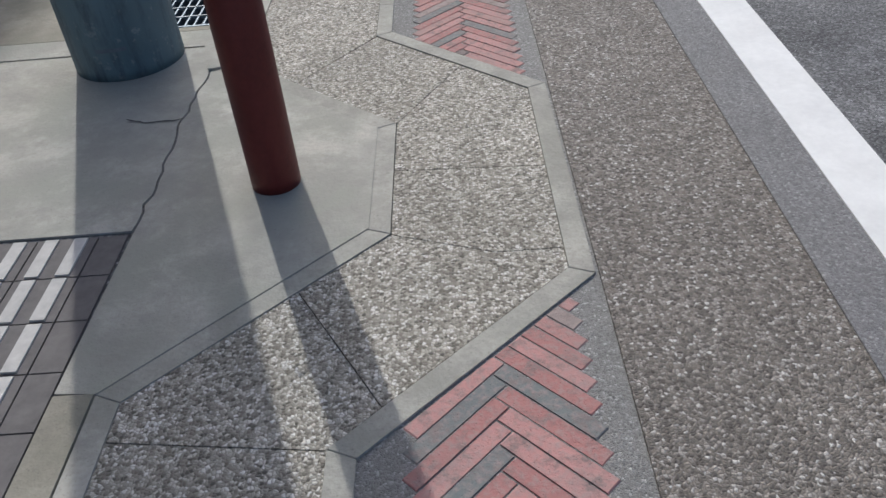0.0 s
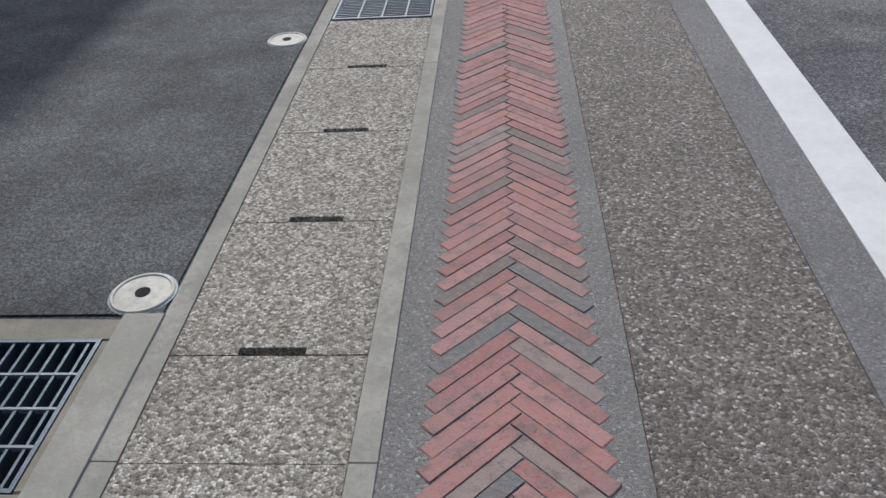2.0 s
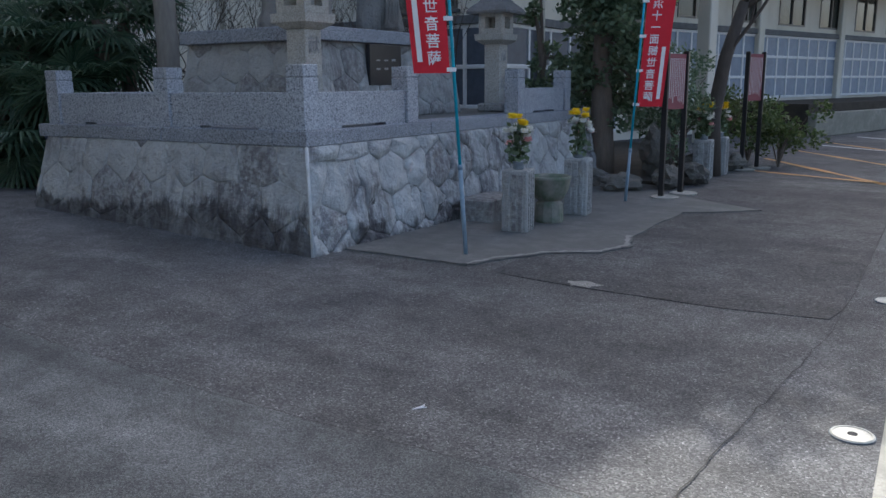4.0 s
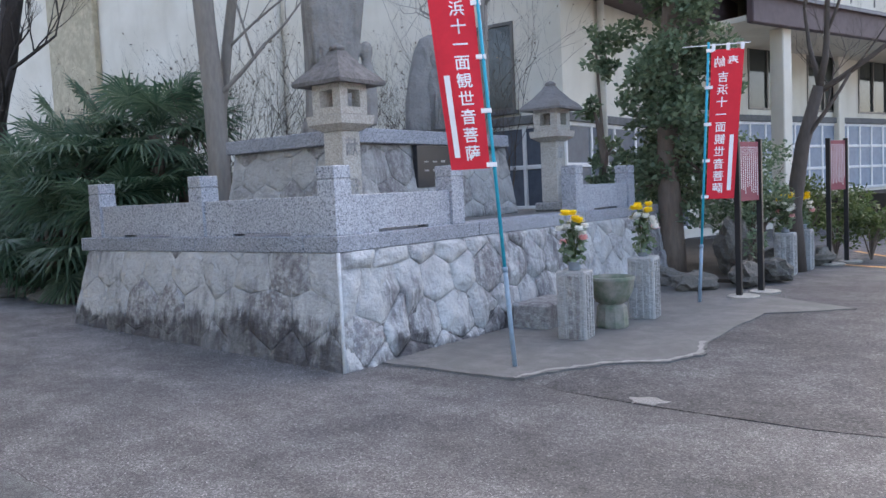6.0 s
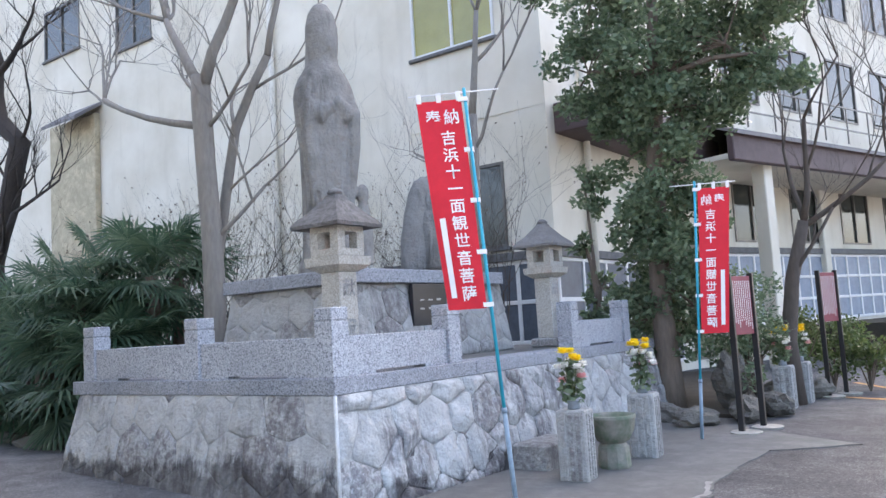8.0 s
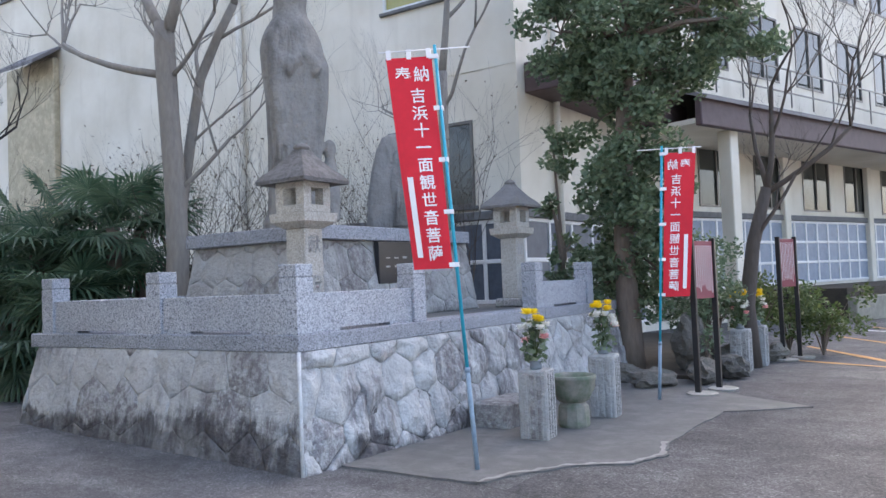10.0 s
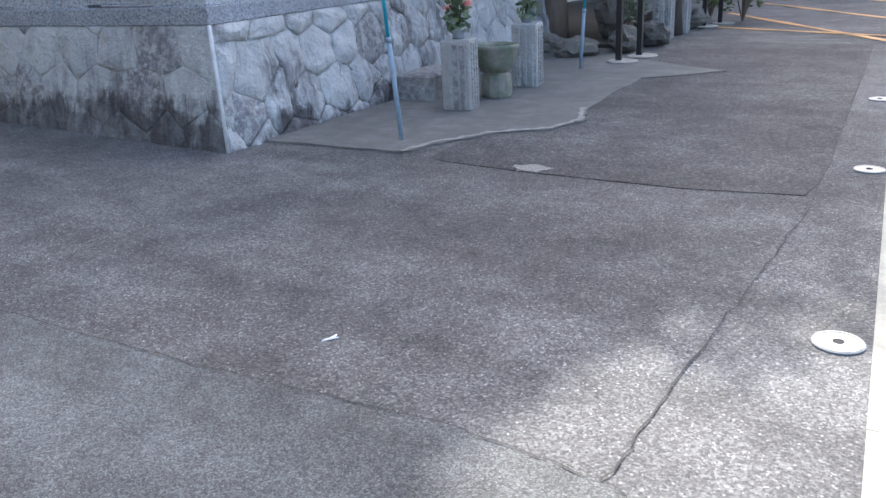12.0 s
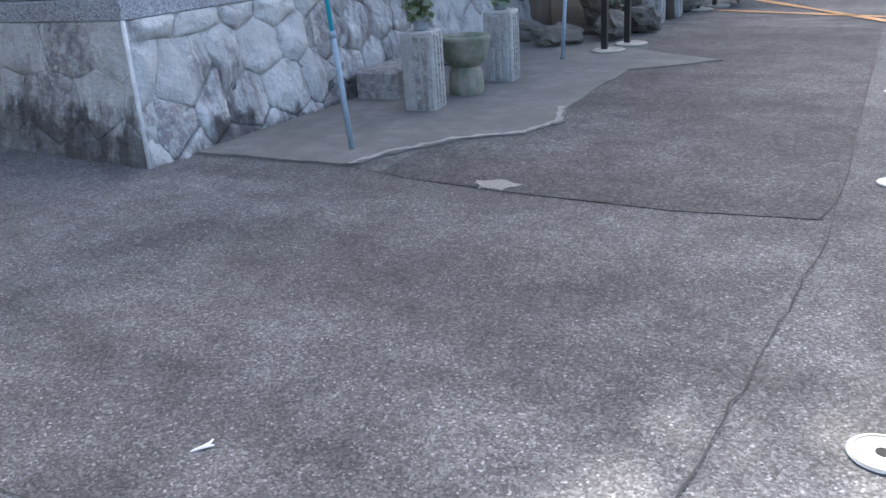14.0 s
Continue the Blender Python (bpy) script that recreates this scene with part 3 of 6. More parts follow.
def build_valve(x, y):
    v = thing("valve_cover", "small round cream valve cover with a dark centre", "valve cover", "valve covers", at=pose(x, y, 0))
    bm = bmesh.new()
    lathe(bm, [(0.074, -0.02), (0.076, 0.006), (0.072, 0.010), (0.066, 0.010), (0.064, 0.007), (0.02, 0.008)], 32)
    part("lid", bm, VALVE, v, smooth=False)
    bm = bmesh.new()
    lathe(bm, [(0.018, 0.004), (0.018, 0.0095), (0.009, 0.0095)], 14)
    part("keyhole", bm, HOLE, v)
    bm = bmesh.new()
    lathe(bm, [(0.079, -0.02), (0.079, 0.005), (0.0765, 0.005)], 32)
    part("ring", bm, STEEL_DARK, v)


for vx, vy in ((-0.466, 4.295), (-0.47, 5.88), (-0.484, 7.82), (-0.47, 9.95), (-0.47, 12.0)):
    build_valve(vx, vy)

# ---- poles by the kerb ----
def build_pole(name, x, y, r, h, mat, label, sleeve):
    p = thing(name, label, "pole", at=pose(x, y, 0.005))
    bm = bmesh.new()
    lathe(bm, [(r * 1.0, 0), (r, 0.03), (r * 0.985, h)], 40)
    part("shaft", bm, mat, p, smooth=True)
    bm = bmesh.new()
    if sleeve:
        lathe(bm, [(r * 1.03, 2.0), (r * 1.03, 2.03), (r * 1.0, 2.035)], 40)
        part("band", bm, STEEL, p)
        for z, w in ((0.10, 0.55), (0.55, 0.9), (1.3, 0.7)):
            bm = bmesh.new()
            n = 10
            for ring in range(n):
                a0, a1 = -1.75 + w * ring / n, -1.75 + w * (ring + 1) / n
                q = [(r * 1.006 * math.cos(t), r * 1.006 * math.sin(t), zz) for t, zz in ((a0, z), (a1, z), (a1, z + 0.012), (a0, z + 0.012))]
                bm.faces.new([bm.verts.new(v) for v in q])
            part("tape", bm, STEEL_DARK, p, "old dark tape strip")
    else:
        lathe(bm, [(r * 1.02, 0.556), (r * 1.03, 0.560), (r * 1.0, 0.563)], 40)
        tube(bm, [(-r * 1.0, -0.01, 0.56), (-r * 1.25, -0.03, 0.566), (-r * 1.32, -0.02, 0.55)], [0.004, 0.004, 0.003], 6)
        part("wire_tie", bm, TIE_GREEN, p, "thin dark green wire tie")


build_pole("sign_pole", -0.128, 2.66, 0.062, 3.4, RED_PAINT, "red-brown painted steel pole standing on concrete", False)
build_pole("utility_pole", -0.745, 3.50, 0.178, 7.5, BLUE_PAINT, "thick blue-grey painted utility pole on the pavement", True)

# ---- plinth ----
def cells(w, h, size, seed, shake_by, lift):
    """Honeycomb cells with shaken corners inside a w by h rectangle."""
    rng = random.Random(seed)
    jit = {}

    def shake(px, py):
        k = (round(px, 3), round(py, 3))
        if k not in jit:
            jit[k] = (rng.uniform(-1, 1) * size * shake_by, rng.uniform(-1, 1) * size * shake_by)
        return px + jit[k][0], py + jit[k][1]
    out = []
    dx, dy = size, size * 0.75 * 1.05
    for j in range(-1, int(h / dy) + 3):
        for i in range(-1, int(w / dx) + 3):
            cx, cy = i * dx + (j % 2) * dx / 2, j * dy + lift
            r, hh = dx / 2, size * 0.525
            hexa = [(cx, cy - hh), (cx + r, cy - hh / 2), (cx + r, cy + hh / 2), (cx, cy + hh), (cx - r, cy + hh / 2), (cx - r, cy - hh / 2)]
            poly = [shake(*p) for p in hexa]
            for n in ((-1, 0, 0), (1, 0, w), (0, -1, 0), (0, 1, h)):
                poly = clip(poly, *n) if poly else poly
            if len(poly) > 2 and abs(area(poly)) > size * size * 0.03:
                out.append(poly if area(poly) > 0 else poly[::-1])
    return out


def stone_face(root, origin, u, v, n, w, h, size, seed, mat, gap=0.004, bulge=0.026, skew0=0.0, skew1=0.0, shake_by=0.1, lift=0.0, rough=0.012):
    """Lays rounded, split-faced stones on the face origin + a*u + b*v, proud along n."""
    rng = random.Random(seed + 5)
    for poly in cells(w, h, size, seed, shake_by, lift):
        k = len(poly)
        cx, cy = sum(p[0] for p in poly) / k, sum(p[1] for p in poly) / k
        b = bulge * rng.uniform(0.45, 1.3)
        tx, ty = rng.uniform(-0.05, 0.05), rng.uniform(-0.06, 0.03)
        rim = []
        for i, p in enumerate(poly):
            q = poly[(i + 1) % k]
            for f in (0.09, 0.37, 0.63, 0.91):
                rim.append((p[0] + (q[0] - p[0]) * f, p[1] + (q[1] - p[1]) * f))
        m = len(rim)
        bm = bmesh.new()
        rings = []
        for sc, out in ((1.0, -0.03), (1.0, -0.001), (0.93, 0.30 * b), (0.78, 0.66 * b), (0.58, 0.9 * b), (0.34, b), (0.12, b)):
            ring = []
            for px, py in rim:
                d = math.hypot(px - cx, py - cy)
                f = max(0.2, 1 - gap / d) * sc
                a, bb = cx + (px - cx) * f, cy + (py - cy) * f
                lump = 0.0
                if out > 0:
                    at = Vector((a * 7 + seed, bb * 7, seed * 1.7))
                    lump = rough * (noise.noise(at) + 0.6 * noise.noise(at * 2.7)) + ((a - cx) * tx + (bb - cy) * ty) * (1 - sc * sc)
                aa = skew0 * bb / h + a * (w - (skew0 + skew1) * bb / h) / w
                ring.append(bm.verts.new(origin + u * aa + v * bb + n * (out + lump)))
            rings.append(ring)
        for a, c in zip(rings, rings[1:]):
            for i in range(m):
                bm.faces.new((a[i], a[(i + 1) % m], c[(i + 1) % m], c[i]))
        bm.faces.new(rings[-1])
        part("stone", bm, mat, root, "", True)


def frustum(bm, x0, x1, y0, y1, z0, z1, batter_e, batter_s, batter_w=0.0, batter_n=0.0):
    lo = [(x0, y0), (x1, y0), (x1, y1), (x0, y1)]
    hi = [(x0 + batter_w, y0 + batter_s), (x1 - batter_e, y0 + batter_s), (x1 - batter_e, y1 - batter_n), (x0 + batter_w, y1 - batter_n)]
    a = [bm.verts.new((x, y, z0)) for x, y in lo]
    b = [bm.verts.new((x, y, z1)) for x, y in hi]
    for i in range(4):
        j = (i + 1) % 4
        bm.faces.new((a[i], a[j], b[j], b[i]))
    bm.faces.new(b)
    bm.faces.new(a[::-1])


PX0, PX1, PY0, PY1 = -7.62, -4.12, 9.07, 14.85


def build_plinth():
    root = thing("stone_plinth", "raised plinth faced in stained hexagonal field stone", "plinth", kind="structure")
    zt, e = 0.83, 0.155
    bm = bmesh.new()
    frustum(bm, PX0, PX1 + 0.025, PY0 - 0.025, PY1, -0.15, zt, e + 0.028, e + 0.028, e * 1.1)
    part("core", bm, STONE_SOUTH, root)
    # east face and south face
    L = math.hypot(zt, e)
    stone_face(root, Vector((PX1, PY0 + 0.008, 0.0)), Vector((0, 1, 0)), Vector((-e, 0.0, zt)) / L, Vector((zt, 0, e)) / L, PY1 - PY0 - 0.01, L, 0.37, 3, STONE, skew0=e, gap=0.002, bulge=0.032, shake_by=0.2, lift=-0.02, rough=0.032)
    stone_face(root, Vector((PX0 + 0.01, PY0, 0.0)), Vector((1, 0, 0)), Vector((0, e, zt)) / L, Vector((0, -zt, e)) / L, PX1 - PX0 - 0.018, L, 0.42, 8, STONE_SOUTH, skew0=e, skew1=e, gap=0.001, bulge=0.012, shake_by=0.13, lift=0.05, rough=0.016)
    # mortared corner arris
    bm = bmesh.new()
    tube(bm, [(PX1 - 0.0, PY0 + 0.0, -0.03), (PX1 - e, PY0 + e, zt)], [0.014, 0.014], 8)
    part("corner_arris", bm, ARRIS, root, "pale mortar arris on the corner", True)
    bm = bmesh.new()
    box(bm, PX0 + 0.3, PX1 - 0.45, PY0 + 0.45, PY1 - 0.1, zt, 0.935)
    part("platform", bm, PAD, root)
    # coping stones
    ox, oy = -4.265, 9.215
    for a, b in ((9.215, 10.93), (10.93, 12.9), (12.9, 14.9)):
        bm = bmesh.new()
        box(bm, ox - 0.34, ox, a + 0.002, b - 0.002, zt, 0.945, 0.006)
        part("coping", bm, GRANITE_COPING, root)
    for a, b in ((-7.56, -5.85), (-5.85, ox - 0.34)):
        bm = bmesh.new()
        box(bm, a + 0.002, b - 0.002, oy, oy + 0.34, zt, 0.945, 0.006)
        part("coping", bm, GRANITE_COPING, root)
    bm = bmesh.new()
    box(bm, -7.56, -7.22, oy + 0.342, 14.8, zt, 0.945, 0.006)
    part("coping", bm, GRANITE_COPING, root)


build_plinth()


def granite_post(root, x, y, h=0.485):
    """x, y: its outer south-east corner."""
    s = 0.17
    bm = bmesh.new()
    box(bm, x - s, x, y, y + s, 0.945, 0.945 + h - 0.10, 0.004)
    part("post", bm, GRANITE, root)
    bm = bmesh.new()
    box(bm, x - s + 0.008, x - 0.008, y + 0.008, y + s - 0.008, 0.945 + h - 0.10, 0.945 + h - 0.09)
    box(bm, x - s, x, y, y + s, 0.945 + h - 0.09, 0.945 + h, 0.006)
    part("post_cap", bm, GRANITE, root)


def rail_panel(root, x0, x1, y0, y1):
    """A solid panel with a long low drainage notch under its foot."""
    bm = bmesh.new()
    if x1 - x0 > y1 - y0:
        box(bm, x0, x1, y0, y1, 0.965, 1.225, 0.004)
        box(bm, x0, x0 + (x1 - x0) * 0.25, y0 + 0.002, y1 - 0.002, 0.944, 0.967)
        box(bm, x1 - (x1 - x0) * 0.25, x1, y0 + 0.002, y1 - 0.002, 0.944, 0.967)
    else:
        box(bm, x0, x1, y0, y1, 0.965, 1.225, 0.004)
        box(bm, x0 + 0.002, x1 - 0.002, y0, y0 + (y1 - y0) * 0.25, 0.944, 0.967)
        box(bm, x0 + 0.002, x1 - 0.002, y1 - (y1 - y0) * 0.25, y1, 0.944, 0.967)
    part("panel", bm, GRANITE, root)


def build_fence():
    root = thing("stone_fence", "low speckled grey granite fence on the plinth", "fence")
    fx, fy, s = -4.31, 9.26, 0.17
    for y in (fy, 10.62, 12.80, 14.12):
        granite_post(root, fx, y)
    for x in (-5.78, -7.28):
        granite_post(root, x, fy)
    granite_post(root, -7.28, 14.1)
    rail_panel(root, fx - 0.145, fx - 0.025, fy + s, 10.62)
    rail_panel(root, fx - 0.145, fx - 0.025, 12.80 + s, 14.12)
    rail_panel(root, -5.78, fx - s, fy + 0.025, fy + 0.145)
    rail_panel(root, -7.28, -5.78 - s, fy + 0.025, fy + 0.145)
    rail_panel(root, -7.28 - 0.145, -7.28 - 0.025, fy + s, 14.1)


build_fence()

TX0, TX1, TY0, TY1 = -7.3, -5.35, 10.62, 13.35


def build_upper_tier():
    root = thing("statue_base", "upper stone base with a granite cap slab", "statue base", kind="structure")
    z0, zt, e = 0.935, 1.70, 0.14
    bm = bmesh.new()
    frustum(bm, TX0, TX1 - 0.003, TY0 + 0.003, TY1, z0, zt, e, e, e, e)
    part("core", bm, STONE_UP, root)
    h = zt - z0
    L = math.hypot(h, e)
    stone_face(root, Vector((TX1, TY0 + 0.02, z0)), Vector((0, 1, 0)), Vector((-e, 0, h)) / L, Vector((h, 0, e)) / L, TY1 - TY0 - 0.04, L, 0.36, 21, STONE_UP, gap=0.001, bulge=0.014, shake_by=0.1)
    stone_face(root, Vector((TX0 + 0.1, TY0, z0)), Vector((1, 0, 0)), Vector((0, e, h)) / L, Vector((0, -h, e)) / L, TX1 - TX0 - 0.2, L, 0.36, 22, STONE_UP, gap=0.001, bulge=0.012, shake_by=0.1)
    bm = bmesh.new()
    box(bm, TX0 + 0.06, TX1 - 0.06, TY0 + 0.06, TY1 - 0.06, zt, zt + 0.135, 0.008)
    part("cap_slab", bm, GRANITE_COPING, root)
    bm = bmesh.new()
    box(bm, TX1 - 0.10, TX1 - 0.045, 11.55, 12.12, 1.27, 1.69, 0.004)
    pl = part("plaque", bm, PLAQUE, root, "dark polished stone plaque")
    bm = bmesh.new()
    rng = random.Random(4)
    for i in range(3):
        for j in range(2):
            y = 11.66 + i * 0.14
            box(bm, TX1 - 0.046, TX1 - 0.043, y, y + 0.07, 1.43 + j * 0.09, 1.44 + j * 0.09 + rng.uniform(0, 0.03))
    part("inscription", bm, GRANITE_OLD, pl)


build_upper_tier()


def build_lantern(x, y, h=1.46):
    """A granite lantern: foot, shaft, platform, fire box with windows, hipped roof, finial."""
    g = thing("stone_lantern", "weathered granite lantern with a hipped roof on the plinth", "stone lantern", "stone lanterns", at=pose(x, y, 0.94))
    bm = bmesh.new()
    box(bm, -0.17, 0.17, -0.17, 0.17, 0, 0.10, 0.015)
    part("foot", bm, GRANITE_OLD, g)
    bm = bmesh.new()
    box(bm, -0.105, 0.105, -0.105, 0.105, 0.10, 0.80, 0.008)
    part("shaft", bm, LANTERN_STONE, g)
    bm = bmesh.new()
    lathe(bm, [(0.16, 0.80), (0.265, 0.85), (0.275, 0.92), (0.22, 0.925)], 4)
    part("platform", bm, LANTERN_STONE, g)
    w, c = 0.155, 0.07
    for sx in (-1, 1):
        for sy in (-1, 1):
            bm = bmesh.new()
            box(bm, min(sx * w, sx * c), max(sx * w, sx * c), min(sy * w, sy * c), max(sy * w, sy * c), 0.985, 1.12)
            part("corner_post", bm, LANTERN_STONE, g)
    for nm, z0, z1 in (("fire_box_sill", 0.925, 0.985), ("fire_box_lintel", 1.12, 1.17)):
        bm = bmesh.new()
        box(bm, -w, w, -w, w, z0, z1, 0.004)
        part(nm, bm, LANTERN_STONE, g)
    bm = bmesh.new()
    box(bm, -w + 0.01, -w + 0.03, -c, c, 0.985, 1.12)
    part("fire_box_back", bm, LANTERN_STONE, g)
    bm = bmesh.new()
    lathe(bm, [(0.24, 1.17), (0.372, 1.155), (0.38, 1.185), (0.325, 1.235), (0.235, 1.29), (0.155, 1.36), (0.10, 1.405), (0.075, 1.44), (0.04, 1.45)], 4)
    part("roof", bm, LANTERN_ROOF, g)
    bm = bmesh.new()
    lathe(bm, [(0.05, 1.44), (0.07, 1.46), (0.05, 1.485), (0.01, 1.50)], 12)
    part("finial", bm, LANTERN_ROOF, g, smooth=True)
    return g


for lx, ly in ((-4.98, 10.06), (-5.02, 13.62)):
    build_lantern(lx, ly)


def glyph(name, ch, size, mat, parent, m, depth=0.002, label=""):
    """One printed or cut character as a mesh."""
    cu = bpy.data.curves.new(name, "FONT")
    cu.body, cu.size, cu.align_x, cu.align_y, cu.extrude = ch, size, "CENTER", "CENTER", depth
    cu.resolution_u = 2
    cu.offset = size * 0.012
    tmp = bpy.data.objects.new(name, cu)
    scene.collection.objects.link(tmp)
    me = bpy.data.meshes.new_from_object(tmp.evaluated_get(bpy.context.evaluated_depsgraph_get()))
    bpy.data.objects.remove(tmp)
    me.materials.clear()
    me.materials.append(mat)
    ob = new(name, me)
    ob.parent = parent
    ob.matrix_basis = m
    if label:
        ob["label"] = label
    return ob


for lan in [o for o in scene.objects if o.name.startswith("stone_lantern")]:
    for k, ch in enumerate("献燈"):
        glyph("character", ch, 0.15, STONE_UP, lan, pose(0.106, 0, 0.66 - 0.32 * k, 90, 0, 90), 0.002)

# ---- statues ----
def build_statue():
    """A tall robed stone figure: lofted robe with folds, bent forearms, head and tall headdress."""
    bm = bmesh.new()
    seg = 48
    prof = [(0.0, 0.36, 0.28), (0.10, 0.365, 0.285), (0.35, 0.345, 0.27), (0.75, 0.335, 0.26), (1.1, 0.345, 0.265), (1.35, 0.385, 0.28),
            (1.55, 0.405, 0.28), (1.64, 0.385, 0.265), (1.72, 0.335, 0.24), (1.79, 0.27, 0.205), (1.85, 0.215, 0.175), (1.89, 0.19, 0.165), (1.94, 0.195, 0.18),
            (2.0, 0.205, 0.195), (2.08, 0.215, 0.195), (2.2, 0.21, 0.185), (2.32, 0.17, 0.155), (2.40, 0.10, 0.095), (2.43, 0.03, 0.03)]
    rings = []
    for z, a, b in prof:
        ring = []
        for i in range(seg):
            t = 2 * math.pi * i / seg
            fold = 1.0
            if z < 1.6:
                fold += 0.045 * math.sin(9 * t + 0.5 * math.sin(2.2 * z)) + 0.03 * math.sin(17 * t - 0.6 * z)
            ring.append(bm.verts.new((b * math.cos(t) * fold, a * math.sin(t) * fold, z)))
        rings.append(ring)
    for r0, r1 in zip(rings, rings[1:]):
        for i in range(seg):
            bm.faces.new((r0[i], r0[(i + 1) % seg], r1[(i + 1) % seg], r1[i]))
    bm.faces.new(rings[-1])
    bm.faces.new(rings[0][::-1])
    # sleeves, hanging drapery, hands, veil, small features
    tube(bm, [(0.06, 0.22, 1.62), (0.15, 0.28, 1.42), (0.25, 0.16, 1.38), (0.29, 0.03, 1.50)], [0.10, 0.12, 0.10, 0.05], 12)
    tube(bm, [(0.06, -0.22, 1.62), (0.15, -0.28, 1.42), (0.25, -0.15, 1.36), (0.30, -0.02, 1.44)], [0.10, 0.12, 0.10, 0.05], 12)
    for y, z1 in ((0.30, 0.62), (-0.30, 0.58)):
        tube(bm, [(0.16, y, 1.42), (0.18, y * 0.97, 1.1), (0.15, y * 0.9, z1)], [0.11, 0.09, 0.02], 10)
    for y, z1 in ((0.26, 0.75), (-0.26, 0.7), (0.12, 0.45), (-0.12, 0.42)):
        tube(bm, [(0.19, y, 1.25), (0.215, y * 1.02, 1.0), (0.20, y * 0.9, z1)], [0.055, 0.05, 0.012], 8)
    for y in (0.17, -0.17):
        tube(bm, [(-0.02, y, 2.2), (-0.03, y * 1.08, 1.95), (-0.03, y * 1.2, 1.70)], [0.03, 0.04, 0.05], 8)
    tube(bm, [(0.19, 0, 2.05), (0.225, 0, 1.985), (0.19, 0, 1.97)], [0.012, 0.02, 0.012], 6)
    for y in (0.05, -0.05):
        tube(bm, [(0.122, y - 0.03, 2.02), (0.137, y, 2.032), (0.122, y + 0.03, 2.02)], [0.005, 0.010, 0.005], 5)
    tube(bm, [(0.13, -0.03, 1.905), (0.142, 0, 1.9), (0.13, 0.03, 1.905)], [0.004, 0.009, 0.004], 5)
    tube(bm, [(0.0, -0.16, 2.1), (0.15, -0.05, 2.09), (0.15, 0.05, 2.09), (0.0, 0.16, 2.1)], [0.02] * 4, 6)
    # attendant child at the hem, and the rock underfoot
    lathe(bm, [(0.10, 0.0), (0.12, 0.2), (0.11, 0.4), (0.075, 0.52), (0.055, 0.55), (0.085, 0.61), (0.08, 0.68), (0.03, 0.72)], 12, pose(0.14, 0.40, 0.06))
    lathe(bm, [(0.42, -0.02), (0.43, 0.06), (0.38, 0.12), (0.3, 0.14)], 12)
    o = part("statue", bm, STATUE, smooth=True)
    fuse = o.modifiers.new("fuse", "REMESH")
    fuse.mode, fuse.voxel_size, fuse.use_smooth_shade = "VOXEL", 0.016, True
    soft = o.modifiers.new("soft", "SMOOTH")
    soft.factor, soft.iterations = 0.5, 3
    o.matrix_basis = pose(-6.05, 11.1, 1.84, 0, 0, -22) @ Matrix.Diagonal((0.82, 0.80, 1.155, 1))
    tagged(o, "tall weathered grey stone statue of a robed figure", "statue")
    bm = bmesh.new()
    seg = 20
    rings = []
    for z, w, d, sh in ((0, 0.34, 0.13, 0), (0.12, 0.36, 0.14, 0.01), (0.4, 0.33, 0.13, -0.02), (0.7, 0.29, 0.12, 0.0), (0.95, 0.24, 0.10, 0.05), (1.1, 0.16, 0.08, 0.07), (1.16, 0.05, 0.03, 0.08)):
        rings.append([bm.verts.new((d * math.cos(2 * math.pi * i / seg), sh + w * math.sin(2 * math.pi * i / seg) * (1 + 0.05 * math.sin(5 * i + z * 6)), z)) for i in range(seg)])
    for r0, r1 in zip(rings, rings[1:]):
        for i in range(seg):
            bm.faces.new((r0[i], r0[(i + 1) % seg], r1[(i + 1) % seg], r1[i]))
    bm.faces.new(rings[-1])
    bm.faces.new(rings[0][::-1])
    lathe(bm, [(0.15, 0.08), (0.14, 0.3), (0.15, 0.55), (0.11, 0.72), (0.05, 0.76), (0.075, 0.82), (0.07, 0.9), (0.02, 0.95)], 14, pose(0.10, 0.02, 0), 0.8, 1.0)
    for k in range(5):
        tube(bm, [(0.17, -0.1 + 0.05 * k, 0.12), (0.20, -0.09 + 0.045 * k, 0.35), (0.17, -0.06 + 0.03 * k, 0.6)], [0.018, 0.022, 0.008], 6)
    o = part("statue_relief", bm, STATUE, smooth=True)
    o.matrix_basis = pose(-6.0, 12.58, 1.83, 0, 0, -8)
    tagged(o, "smaller dark stone relief statue on the base", "statue")


build_statue()

